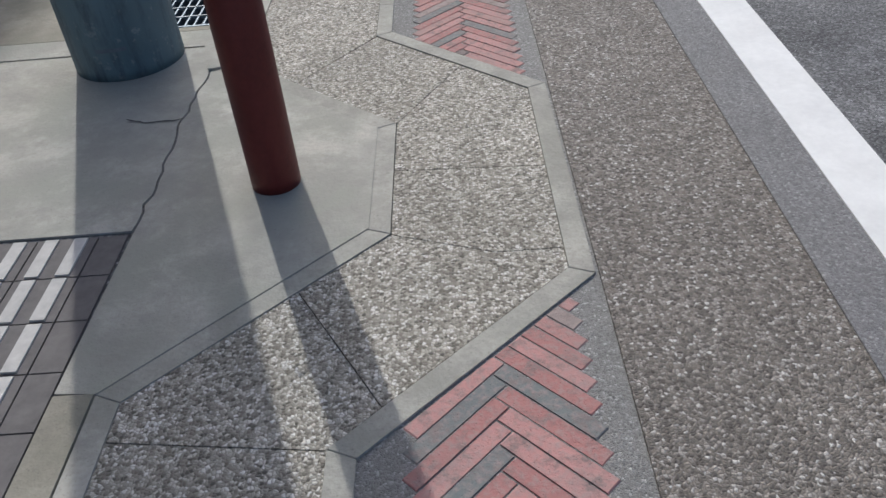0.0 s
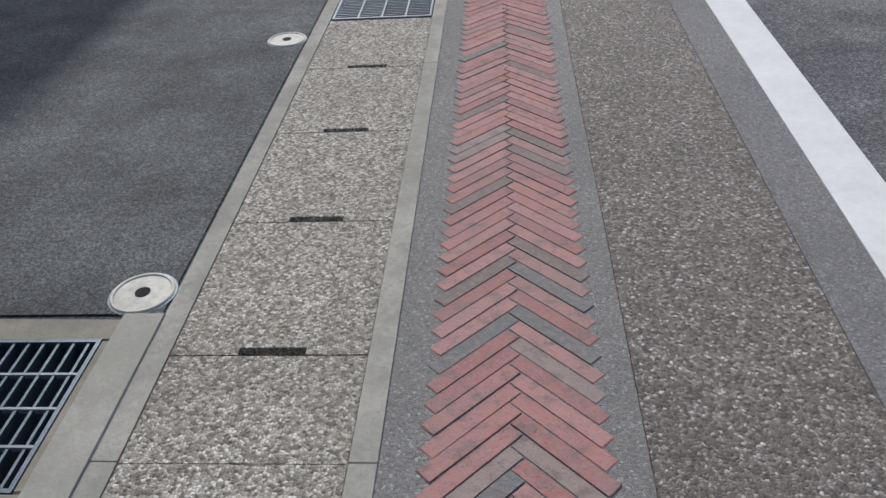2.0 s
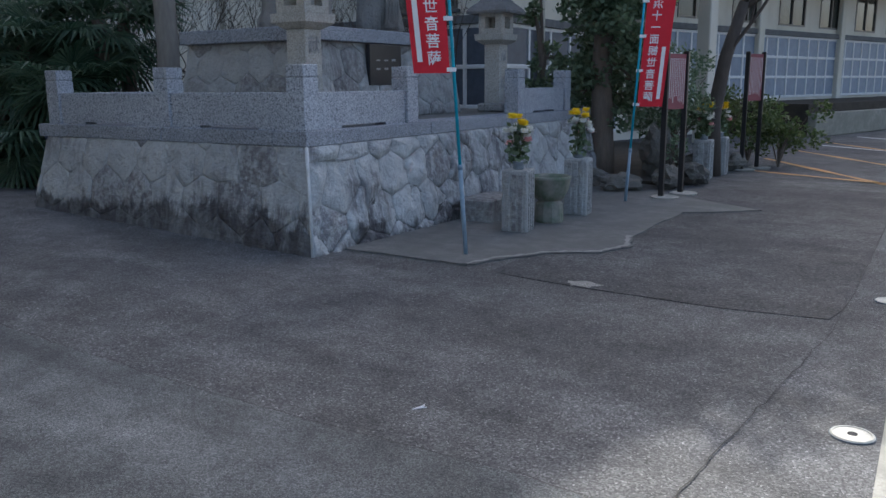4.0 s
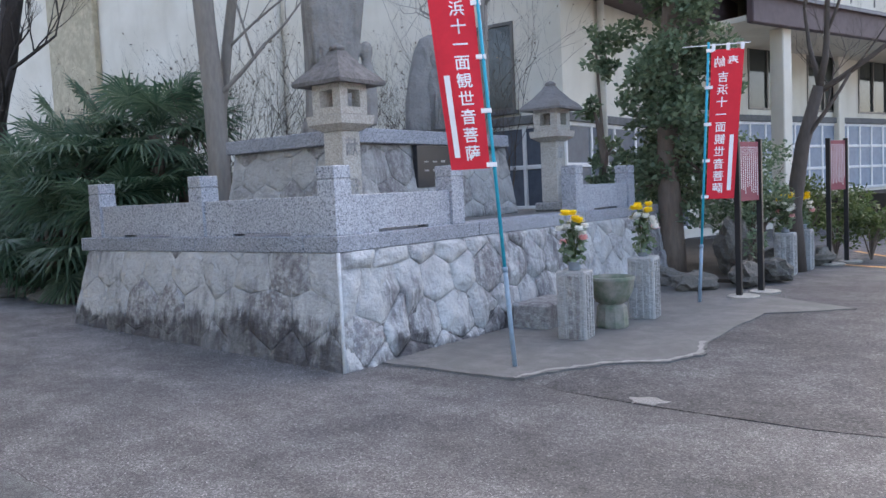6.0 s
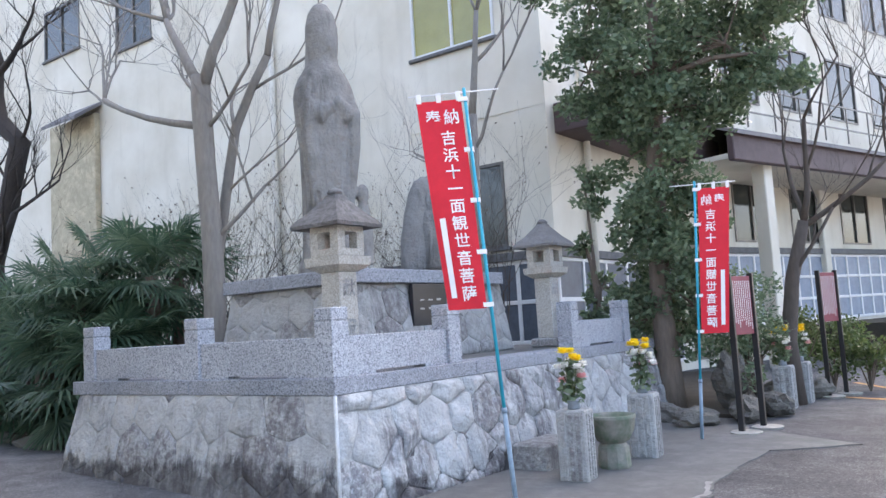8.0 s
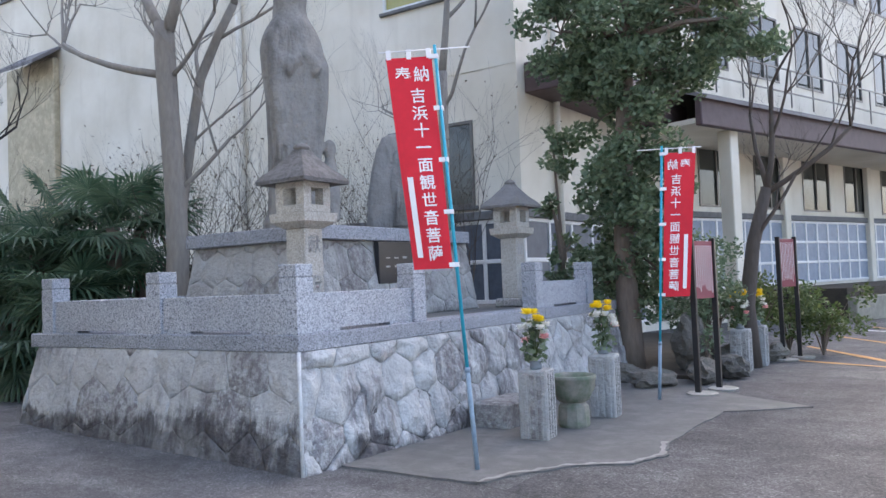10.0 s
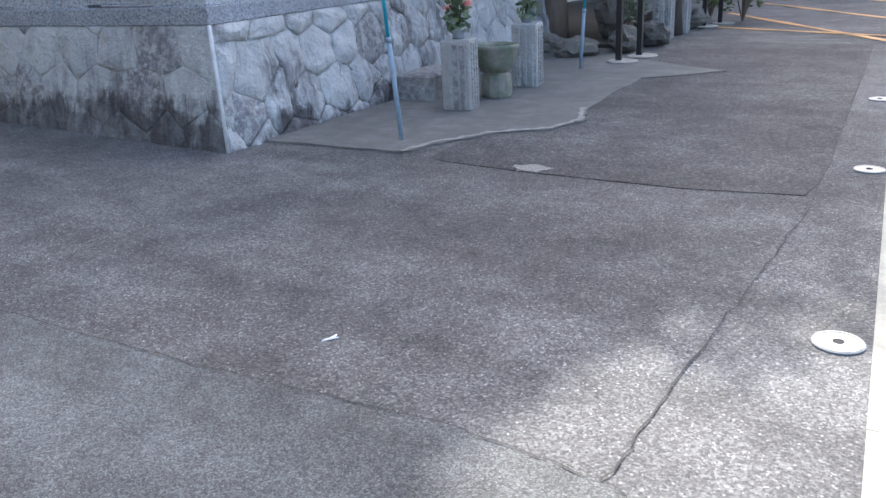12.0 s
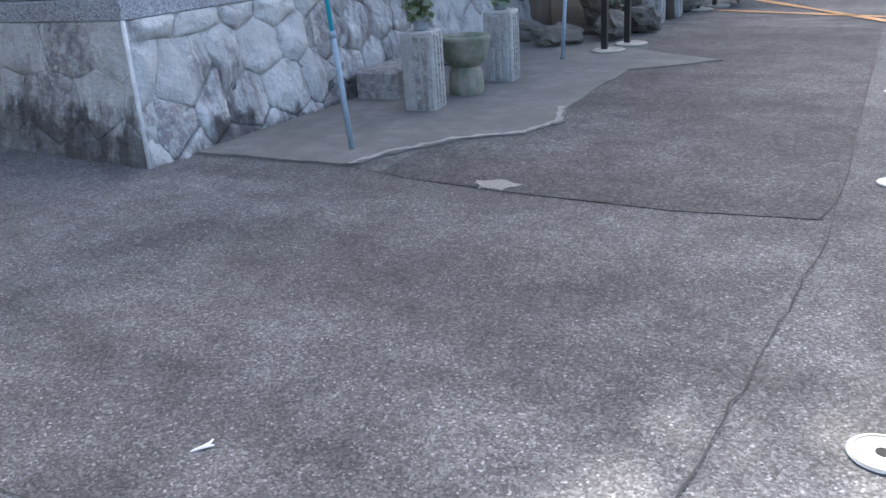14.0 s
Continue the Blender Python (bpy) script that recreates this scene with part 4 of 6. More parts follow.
# ---- flags ----
def build_flag(x, y, z, top, turn, flag_w, flag_h, label, lean_x, lean_y):
    """A slim banner hung from a cross rod on a telescopic pole. Front print faces local -y; the cloth hangs on local -x of the pole."""
    f = thing("banner_flag", label, "flag", "red banner flags", at=pose(x, y, z))
    sx, sy = lean_x / top, lean_y / top
    tilt = Matrix(((1, 0, sx, 0), (0, 1, sy, 0), (0, 0, 1, 0), (0, 0, 0, 1)))
    R = tilt @ pose(0, 0, 0, 0, 0, turn)
    j = top * 0.225
    bm = bmesh.new()
    tube(bm, [R @ Vector((0, 0, -0.03)), R @ Vector((0, 0, j))], [0.0165, 0.0165], 12)
    part("lower_pole", bm, POLE_GREY, f, "blue-grey lower pole", True)
    bm = bmesh.new()
    tube(bm, [R @ Vector((0, 0, j)), R @ Vector((0, 0, top))], [0.0125, 0.012], 12)
    part("upper_pole", bm, POLE_CYAN, f, "cyan upper pole", True)
    bm = bmesh.new()
    tube(bm, [R @ Vector((0, 0, j - 0.015)), R @ Vector((0, 0, j + 0.02))], [0.02, 0.018], 12)
    part("collar", bm, POLE_GREY, f, "", True)
    rod_z = top - 0.03
    bm = bmesh.new()
    tube(bm, [R @ Vector((-flag_w - 0.08, 0, rod_z)), R @ Vector((0.24, 0, rod_z))], [0.005, 0.005], 8)
    part("cross_rod", bm, FLAG_WHITE, f, "thin white cross rod", True)
    z1 = rod_z - 0.045
    nx, nz = 8, 28

    def cloth(u, w):
        """u: 0 at the pole to 1; w: 0 top to 1 bottom."""
        wave = 0.006 * math.sin(4 * u + 4 * w) + 0.014 * w * math.sin(2.2 * u + 6 * w)
        return R @ Vector((-0.028 - u * flag_w * (1 - 0.16 * w), wave, z1 - w * flag_h))
    bm = bmesh.new()
    for side in (0, 1):
        off = R.to_3x3() @ Vector((0, 0.0015 if side else -0.0015, 0))
        grid = [[bm.verts.new(cloth(i / nx, k / nz) + off) for i in range(nx + 1)] for k in range(nz + 1)]
        for k in range(nz):
            for i in range(nx):
                q = (grid[k][i], grid[k][i + 1], grid[k + 1][i + 1], grid[k + 1][i])
                bm.faces.new(q if side else q[::-1])
    c = part("cloth", bm, FLAG_RED, f, "red banner cloth", True)
    for k in range(5):
        w = 0.003 + k * 0.245
        bm = bmesh.new()
        p = cloth(0.0, w)
        m = Matrix.Translation(p) @ (R.to_3x3().to_4x4())
        box(bm, -0.02, 0.046, -0.018, 0.018, -0.016, 0.014, 0, m)
        part("loop", bm, FLAG_WHITE, f, "white loop")
    for u in (0.06, 0.5, 0.94):
        bm = bmesh.new()
        p = cloth(u, 0)
        box(bm, -0.016, 0.016, -0.008, 0.008, -0.012, 0.055, 0, Matrix.Translation(p) @ (R.to_3x3().to_4x4()))
        part("loop", bm, FLAG_WHITE, f, "white loop")

    def sign(ch, u, w, size, back):
        """Prints a character on the waving cloth."""
        ob = glyph("character", ch, size, FLAG_WHITE, c, Matrix(), 0.0)
        off = R.to_3x3() @ Vector((0, 0.006 if back else -0.006, 0))
        for v in ob.data.vertices:
            ww = w - v.co.y / flag_h
            v.co = cloth(u - v.co.x / (flag_w * (1 - 0.16 * ww)), ww) + off
    for back in (False, True):
        sign("奉", 0.67, 0.088, flag_w * 0.36, back)
        sign("納", 0.26, 0.088, flag_w * 0.36, back)
        for k, ch in enumerate("吉浜十一面観世音菩薩"):
            sign(ch, 0.39, 0.19 + 0.0825 * k, flag_h * 0.073, back)
        bm = bmesh.new()
        pts = [(0.85, 0.57), (0.73, 0.57), (0.73, 0.945), (0.85, 0.945)]
        off = R.to_3x3() @ Vector((0, 0.0075 if back else -0.0075, 0))
        for s in range(10):
            q = []
            for u, ww in ((0.86, s), (0.72, s), (0.72, s + 1), (0.86, s + 1)):
                q.append(bm.verts.new(cloth(u, 0.57 + 0.0375 * ww) + off))
            bm.faces.new(q)
        part("white_panel", bm, FLAG_WHITE, c, "blank white strip")


build_flag(-3.262, 9.81, 0.03, 2.86, 28, 0.315, 1.46, "red banner flag with white writing on a leaning pole", -0.20, -0.01)
build_flag(-3.145, 13.08, 0.0, 2.52, 205, 0.30, 1.42, "red banner flag with writing seen reversed on a pole", 0.15, 0.0)

# ---- offerings ----
def build_pillar(x, y, h, turn, flowers, label, group):
    p = thing("flower_pillar", label, "stone pillar", group, at=pose(x, y, ground_height(x, y), 0, 0, turn))
    w = 0.115
    bm = bmesh.new()
    box(bm, -w, w, -w, w, -0.01, h, 0.012)
    part("block", bm, STONE_UP, p)
    for c in (-0.06, 0.0, 0.06):
        bm = bmesh.new()
        box(bm, w - 0.004, w + 0.010, c - 0.012, c + 0.012, 0.02, h - 0.03, 0.004)
        part("flute", bm, GRANITE_OLD, p)
        bm = bmesh.new()
        box(bm, c - 0.02, c + 0.02, -w - 0.009, -w + 0.004, 0.02, h - 0.03, 0.004)
        part("flute", bm, STONE_UP, p)
    b = thing("flower_bouquet", "yellow, white and pink flowers in a steel vase on the pillar", "flowers", "bouquets", at=pose(x, y, ground_height(x, y) + h))
    bm = bmesh.new()
    lathe(bm, [(0.045, 0), (0.05, 0.015), (0.045, 0.05), (0.052, 0.065)], 14)
    part("vase", bm, STEEL, b, "", True)
    rng = random.Random(int(x * 1000 + y * 77))
    bm = bmesh.new()
    for k in range(26):
        a, r = rng.uniform(0, 6.283), rng.uniform(0.02, 0.11)
        tube(bm, [(0, 0, 0.08), (r * 0.5 * math.cos(a), r * 0.5 * math.sin(a), 0.2), (r * math.cos(a), r * math.sin(a), rng.uniform(0.2, 0.45))], [0.003, 0.0025, 0.002], 4)
    part("stems", bm, LEAF_LIGHT, b)
    bm = bmesh.new()
    for k in range(150):
        a, r, z = rng.uniform(0, 6.283), rng.uniform(0.01, 0.09), rng.uniform(0.03, 0.38)
        leaf(bm, Vector((r * math.cos(a), r * math.sin(a), z)), rng, 0.06, 0.022)
    part("leaves", bm, LEAF, b)
    for mat, n, z0, z1, s, rr, nm in flowers:
        for k in range(n):
            a, r = k * 2.4 + rng.uniform(-0.4, 0.4), rng.uniform(0.55 * rr, rr)
            bm = bmesh.new()
            c = Vector((r * math.cos(a), r * math.sin(a), rng.uniform(z0, z1)))
            for ring in range(3):
                for q in range(9):
                    t = q * 0.698 + ring * 0.3
                    d = Vector((math.cos(t), math.sin(t), 0.25 + ring * 0.55)).normalized()
                    u = d.cross(Vector((0, 0, 1))).normalized() * s * 0.3
                    v = [bm.verts.new(pp) for pp in (c, c + d * s * 0.6 + u, c + d * s, c + d * s * 0.6 - u)]
                    bm.faces.new(v)
            part(nm, bm, mat, b)


def leaf(bm, p, rng, ln, w):
    d = Vector((rng.uniform(-1, 1), rng.uniform(-1, 1), rng.uniform(-0.5, 0.9))).normalized()
    s = d.cross(Vector((rng.uniform(-1, 1), rng.uniform(-1, 1), rng.uniform(-1, 1)))).normalized() * w
    n = d.cross(s).normalized() * w * 0.3
    v = [bm.verts.new(q) for q in (p, p + d * ln * 0.45 + s, p + d * ln, p + d * ln * 0.45 - s)]
    bm.faces.new(v)


BOUQ = [(FLOWER_Y, 6, 0.36, 0.46, 0.058, 0.085, "yellow_flower"), (FLOWER_W, 9, 0.24, 0.37, 0.055, 0.125, "white_flower"), (FLOWER_P, 2, 0.18, 0.25, 0.058, 0.12, "pink_flower")]
build_pillar(-3.38, 10.93, 0.545, 8, BOUQ, "rough grey stone pillar with fluted face", "flower pillars")
build_pillar(-3.28, 12.05, 0.56, 8, BOUQ, "rough grey stone pillar with fluted face", "flower pillars")
build_pillar(-2.98, 15.72, 0.52, 4, BOUQ, "rough grey stone pillar by the sign", "flower pillars")
build_pillar(-2.92, 16.35, 0.52, 4, BOUQ, "rough grey stone pillar by the sign", "flower pillars")


def build_basin():
    b = thing("water_basin", "mossy round stone water basin on a stone foot", "basin", at=pose(-3.33, 11.48, 0.02))
    bm = bmesh.new()
    lathe(bm, [(0.12, -0.03), (0.135, 0.02), (0.13, 0.11), (0.125, 0.17), (0.10, 0.20)], 10)
    part("foot", bm, MOSSY, b)
    bm = bmesh.new()
    lathe(bm, [(0.09, 0.195), (0.13, 0.215), (0.175, 0.30), (0.19, 0.385), (0.198, 0.395), (0.198, 0.42), (0.18, 0.425), (0.16, 0.40), (0.14, 0.35), (0.05, 0.33)], 28)
    part("bowl", bm, MOSSY, b, "", True)


def _mossy():
    m = Mat("mossy_stone", 0.85)
    c = m.mix(m.ramp(m.noise(6, 5), [(0.4, 0.0), (0.6, 1.0)]), (0.12, 0.15, 0.105), (0.25, 0.235, 0.20))
    m.color(c).bump(m.noise(40, 4), 0.4, 0.01)
    return m.m


MOSSY = _mossy()
build_basin()
bm = bmesh.new()
box(bm, -4.08, -3.74, 11.1, 11.7, 0.0, 0.235, 0.02)
tagged(part("stone_bench", bm, STONE_UP), "low grey stone block against the plinth", "stone block")

# ---- ground details in the yard ----
def strip(name, pts, w, mat, z, label, cat, kind="structure"):
    """A thin uneven strip lying on the ground."""
    rng = random.Random(len(pts))
    bm = bmesh.new()
    lo, hi = [], []
    for i, p in enumerate(pts):
        q0, q1 = pts[max(0, i - 1)], pts[min(len(pts) - 1, i + 1)]
        dx, dy = q1[0] - q0[0], q1[1] - q0[1]
        ln = math.hypot(dx, dy) or 1
        ww = w * rng.uniform(0.4, 1.3)
        zz = ground_height(*p) + z
        lo.append(bm.verts.new((p[0] - dy / ln * ww, p[1] + dx / ln * ww, zz)))
        hi.append(bm.verts.new((p[0] + dy / ln * ww, p[1] - dx / ln * ww, zz)))
    for i in range(len(pts) - 1):
        bm.faces.new((lo[i], hi[i], hi[i + 1], lo[i + 1]))
    tagged(part(name, bm, mat), label, cat, kind=kind)


CRACK = plain("crack_dirt", (0.06, 0.058, 0.055), 0.95)
def build_smooth_patch():
    edge = wobble([(-9.0, 6.98), (-4.5, 6.95), (-3.31, 6.92), (-2.18, 6.91), (-1.34, 6.92), (-0.93, 6.86), (-0.60, 6.70), (-0.395, 6.60)], 6, 0.01, 21)
    bm = bmesh.new()
    cols = []
    for x, y1 in edge:
        cols.append([bm.verts.new((x, y, ground_height(x, y) + 0.0045)) for y in [4.222 + (y1 - 4.222) * k / 8 for k in range(9)]])
    for c, d in zip(cols, cols[1:]):
        for k in range(8):
            bm.faces.new((c[k], d[k], d[k + 1], c[k + 1]))
    tagged(part("ground_smooth_patch", bm, ASPHALT_NEW), "smoother grey asphalt patch across the yard", "ground", kind="structure")


build_smooth_patch()
slab("ground_old_patch", [(-2.88, 9.5), (-2.75, 9.45), (-2.17, 9.37), (-1.31, 9.32), (-0.73, 9.38), (-0.69, 9.6), (-0.66, 10.5), (-0.62, 13), (-0.6, 15.2), (-2.88, 15.4)], ASPHALT_OLD, 0.003, "coarse old dark asphalt by the apron", "ground", -0.004, 0)
strip("ground_crack", wobble([(-4.5, 6.95), (-3.31, 6.92), (-2.18, 6.91), (-1.34, 6.92), (-0.93, 6.86), (-0.60, 6.70), (-0.42, 6.62)], 9, 0.012, 1), 0.0022, CRACK, 0.0085, "dark crack across the asphalt", "crack")
strip("ground_seam", wobble([(-0.93, 6.86), (-0.91, 7.04), (-0.86, 7.64), (-0.77, 8.4), (-0.69, 9.25), (-0.66, 10.5), (-0.62, 13)], 9, 0.012, 2), 0.003, CRACK, 0.007, "dark seam along the patched asphalt", "crack")
strip("slab_crack", wobble([(-0.462, 3.03), (-0.56, 3.02), (-0.63, 3.055)], 5, 0.006, 6), 0.003, CRACK, 0.0085, "short crack in the pale slab", "crack")
strip("ground_joint", wobble([(-3.2, 9.56), (-2.75, 9.45), (-2.17, 9.37), (-1.31, 9.32), (-0.73, 9.38)], 9, 0.015, 3), 0.004, CRACK, 0.007, "dark joint where two asphalt layers meet", "crack")


def build_pad():
    edge = [(-4.08, 9.42), (-3.54, 9.48), (-3.07, 9.52), (-2.98, 9.82), (-2.76, 10.2), (-2.42, 10.42), (-2.30, 10.75), (-2.42, 11.15), (-2.42, 11.8), (-2.4, 12.6), (-1.75, 13.12)]
    rng = random.Random(9)
    fine = sorted(wobble(edge, 6, 0.015, 9), key=lambda q: q[1]) + [(-2.2, 13.4), (-2.9, 13.9), (-3.3, 14.6), (-3.6, 15.0)]
    bm = bmesh.new()
    cols = []
    for x, y in fine:
        xi = min(-4.1, x - 0.05)
        cols.append([bm.verts.new((x, y, ground_height(x, y) - 0.02))] + [bm.verts.new((a, y, ground_height(a, y) + 0.014)) for a in [x + (xi - x) * k / 6 for k in range(7)]])
    for a, b in zip(cols, cols[1:]):
        for k in range(7):
            bm.faces.new((a[k], b[k], b[k + 1], a[k + 1]))
    bm.faces.new(cols[0])
    tagged(part("pavement_pad", bm, PAD), "worn concrete apron with a ragged edge", "pavement", kind="structure")
    rim = wobble(edge[2:8], 8, 0.015, 12)
    strip("pavement_pad_rim", [(x - 0.03, y + 0.01) for x, y in rim], 0.022, RIM, 0.018, "pale broken rim of the concrete apron", "pavement")


build_pad()
bm = bmesh.new()
prism(bm, [(-2.18 + 0.11 * (1 + 0.25 * math.sin(3 * a)) * math.cos(a), 9.45 + 0.075 * math.sin(a) * (1 + 0.3 * math.sin(5 * a))) for a in [2 * math.pi * k / 14 for k in range(14)]], -0.005, 0.006)
tagged(part("ground_patch", bm, BED), "pale mortar patch on the asphalt", "patch", kind="structure")
bm = bmesh.new()
tube(bm, [(-2.01, 7.2, 0.004), (-1.99, 7.225, 0.007), (-1.972, 7.245, 0.004)], [0.002, 0.005, 0.002], 6)
tube(bm, [(-1.993, 7.222, 0.007), (-1.985, 7.245, 0.008), (-1.992, 7.262, 0.005)], [0.004, 0.004, 0.002], 5)
tagged(part("paper_scrap", bm, FLAG_WHITE), "small white scrap lying on the asphalt", "scrap")

for k, (a, b) in enumerate((((-2.75, 19.0), (0.1, 14.6)), ((-2.6, 21.0), (0.2, 17.0)), ((-2.4, 23.5), (0.3, 19.5)), ((-2.9, 17.1), (-0.35, 15.9)))):
    strip("hatch_line", wobble([a, b], 6, 0.003, k), 0.07, LINE_ORANGE, 0.009, "orange painted hatch line on the asphalt", "road marking")
for k, (a, b) in enumerate((((-2.3, 22.5), (0.3, 20.3)), ((-1.9, 25.5), (0.3, 23.4)), ((-1.5, 28.5), (0.3, 26.5)), ((-1.2, 32), (0.3, 30)))):
    strip("parking_line", wobble([a, b], 5, 0.003, k + 9), 0.05, LINE_WHITE, 0.005, "white painted parking line", "road marking")

# ---- temple hall behind the plinth ----
BY, BX, BTOP = 16.5, -6.4, 13.0


def wall_with_holes(bm, w, h, holes, thick, m):
    """A wall in the local x-z plane, outside facing -y, pierced by (x0, x1, z0, z1) holes."""
    xs = sorted({0.0, w, *[a for q in holes for a in q[:2]]})
    zs = sorted({0.0, h, *[a for q in holes for a in q[2:]]})

    def solid(i, k):
        cx, cz = (xs[i] + xs[i + 1]) / 2, (zs[k] + zs[k + 1]) / 2
        return not any(a < cx < b and c < cz < d for a, b, c, d in holes)
    cache = {}

    def v(i, k, y):
        key = (i, k, y)
        if key not in cache:
            cache[key] = bm.verts.new(m @ Vector((xs[i], y, zs[k])))
        return cache[key]
    nx, nz = len(xs) - 1, len(zs) - 1
    for i in range(nx):
        for k in range(nz):
            if not solid(i, k):
                continue
            bm.faces.new((v(i, k, 0), v(i + 1, k, 0), v(i + 1, k + 1, 0), v(i, k + 1, 0)))
            bm.faces.new((v(i, k, thick), v(i, k + 1, thick), v(i + 1, k + 1, thick), v(i + 1, k, thick)))
            for di, dk, a, b in ((-1, 0, (i, k), (i, k + 1)), (1, 0, (i + 1, k + 1), (i + 1, k)), (0, -1, (i + 1, k), (i, k)), (0, 1, (i, k + 1), (i + 1, k + 1))):
                ii, kk = i + di, k + dk
                if not (0 <= ii < nx and 0 <= kk < nz) or not solid(ii, kk):
                    bm.faces.new((v(*a, 0), v(*b, 0), v(*b, thick), v(*a, thick)))


def window(root, m, x0, x1, z0, z1, glass, frame, sill=True):
    win = part("window", bmesh.new(), None, root)
    w = 0.05
    bm = bmesh.new()
    for a in ((x0, x1, z0, z0 + w), (x0, x1, z1 - w, z1), (x0, x0 + w, z0 + w, z1 - w), (x1 - w, x1, z0 + w, z1 - w), ((x0 + x1) / 2 - w / 2, (x0 + x1) / 2 + w / 2, z0 + w, z1 - w)):
        box(bm, a[0], a[1], -0.02, 0.06, a[2], a[3], 0, m)
    part("window_frame", bm, frame, win)
    for k, (a, b) in enumerate(((x0 + w, (x0 + x1) / 2 - w / 2), ((x0 + x1) / 2 + w / 2, x1 - w))):
        bm = bmesh.new()
        box(bm, a, b, 0.02, 0.03, z0 + w, z1 - w, 0, m)
        part("pane", bm, glass if k == 0 or glass is GLASS else GLASS_YELLOW, win)
    if sill:
        bm = bmesh.new()
        box(bm, x0 - 0.06, x1 + 0.06, -0.07, 0.0, z0 - 0.06, z0, 0.008, m)
        part("sill", bm, TRIM_GREY, win)


def wainscot(root, m, x0, x1, z0, z1, nx, nz, tile, name="wainscot"):
    """Square tiles with fat raised white plaster joints under a grey cap."""
    dx, dz = (x1 - x0) / nx, (z1 - z0) / nz
    for i in range(nx):
        for k in range(nz):
            bm = bmesh.new()
            box(bm, x0 + i * dx + 0.03, x0 + (i + 1) * dx - 0.03, -0.02, 0.01, z0 + k * dz + 0.03, z0 + (k + 1) * dz - 0.03, 0, m)
            part("tile", bm, tile, root)
    bm = bmesh.new()
    for i in range(nx + 1):
        box(bm, x0 + i * dx - 0.035, x0 + i * dx + 0.035, -0.045, -0.002, z0, z1, 0.01, m)
    for k in range(nz + 1):
        box(bm, x0, x1, -0.043, -0.003, z0 + k * dz - 0.035, z0 + k * dz + 0.035, 0.01, m)
    part("plaster_joints", bm, JOINT_WHITE, root, "white raised plaster joints")
    bm = bmesh.new()
    box(bm, x0 - 0.05, x1 + 0.03, -0.10, 0.0, z1 + 0.03, z1 + 0.17, 0.01, m)
    part("cap", bm, TRIM_GREY, root, "grey moulded cap")


def pipe(name, p0, p1, root):
    bm = bmesh.new()
    tube(bm, [p0, p1], [0.06, 0.06], 12)
    part(name, bm, PIPE, root, "cream drain pipe", True)


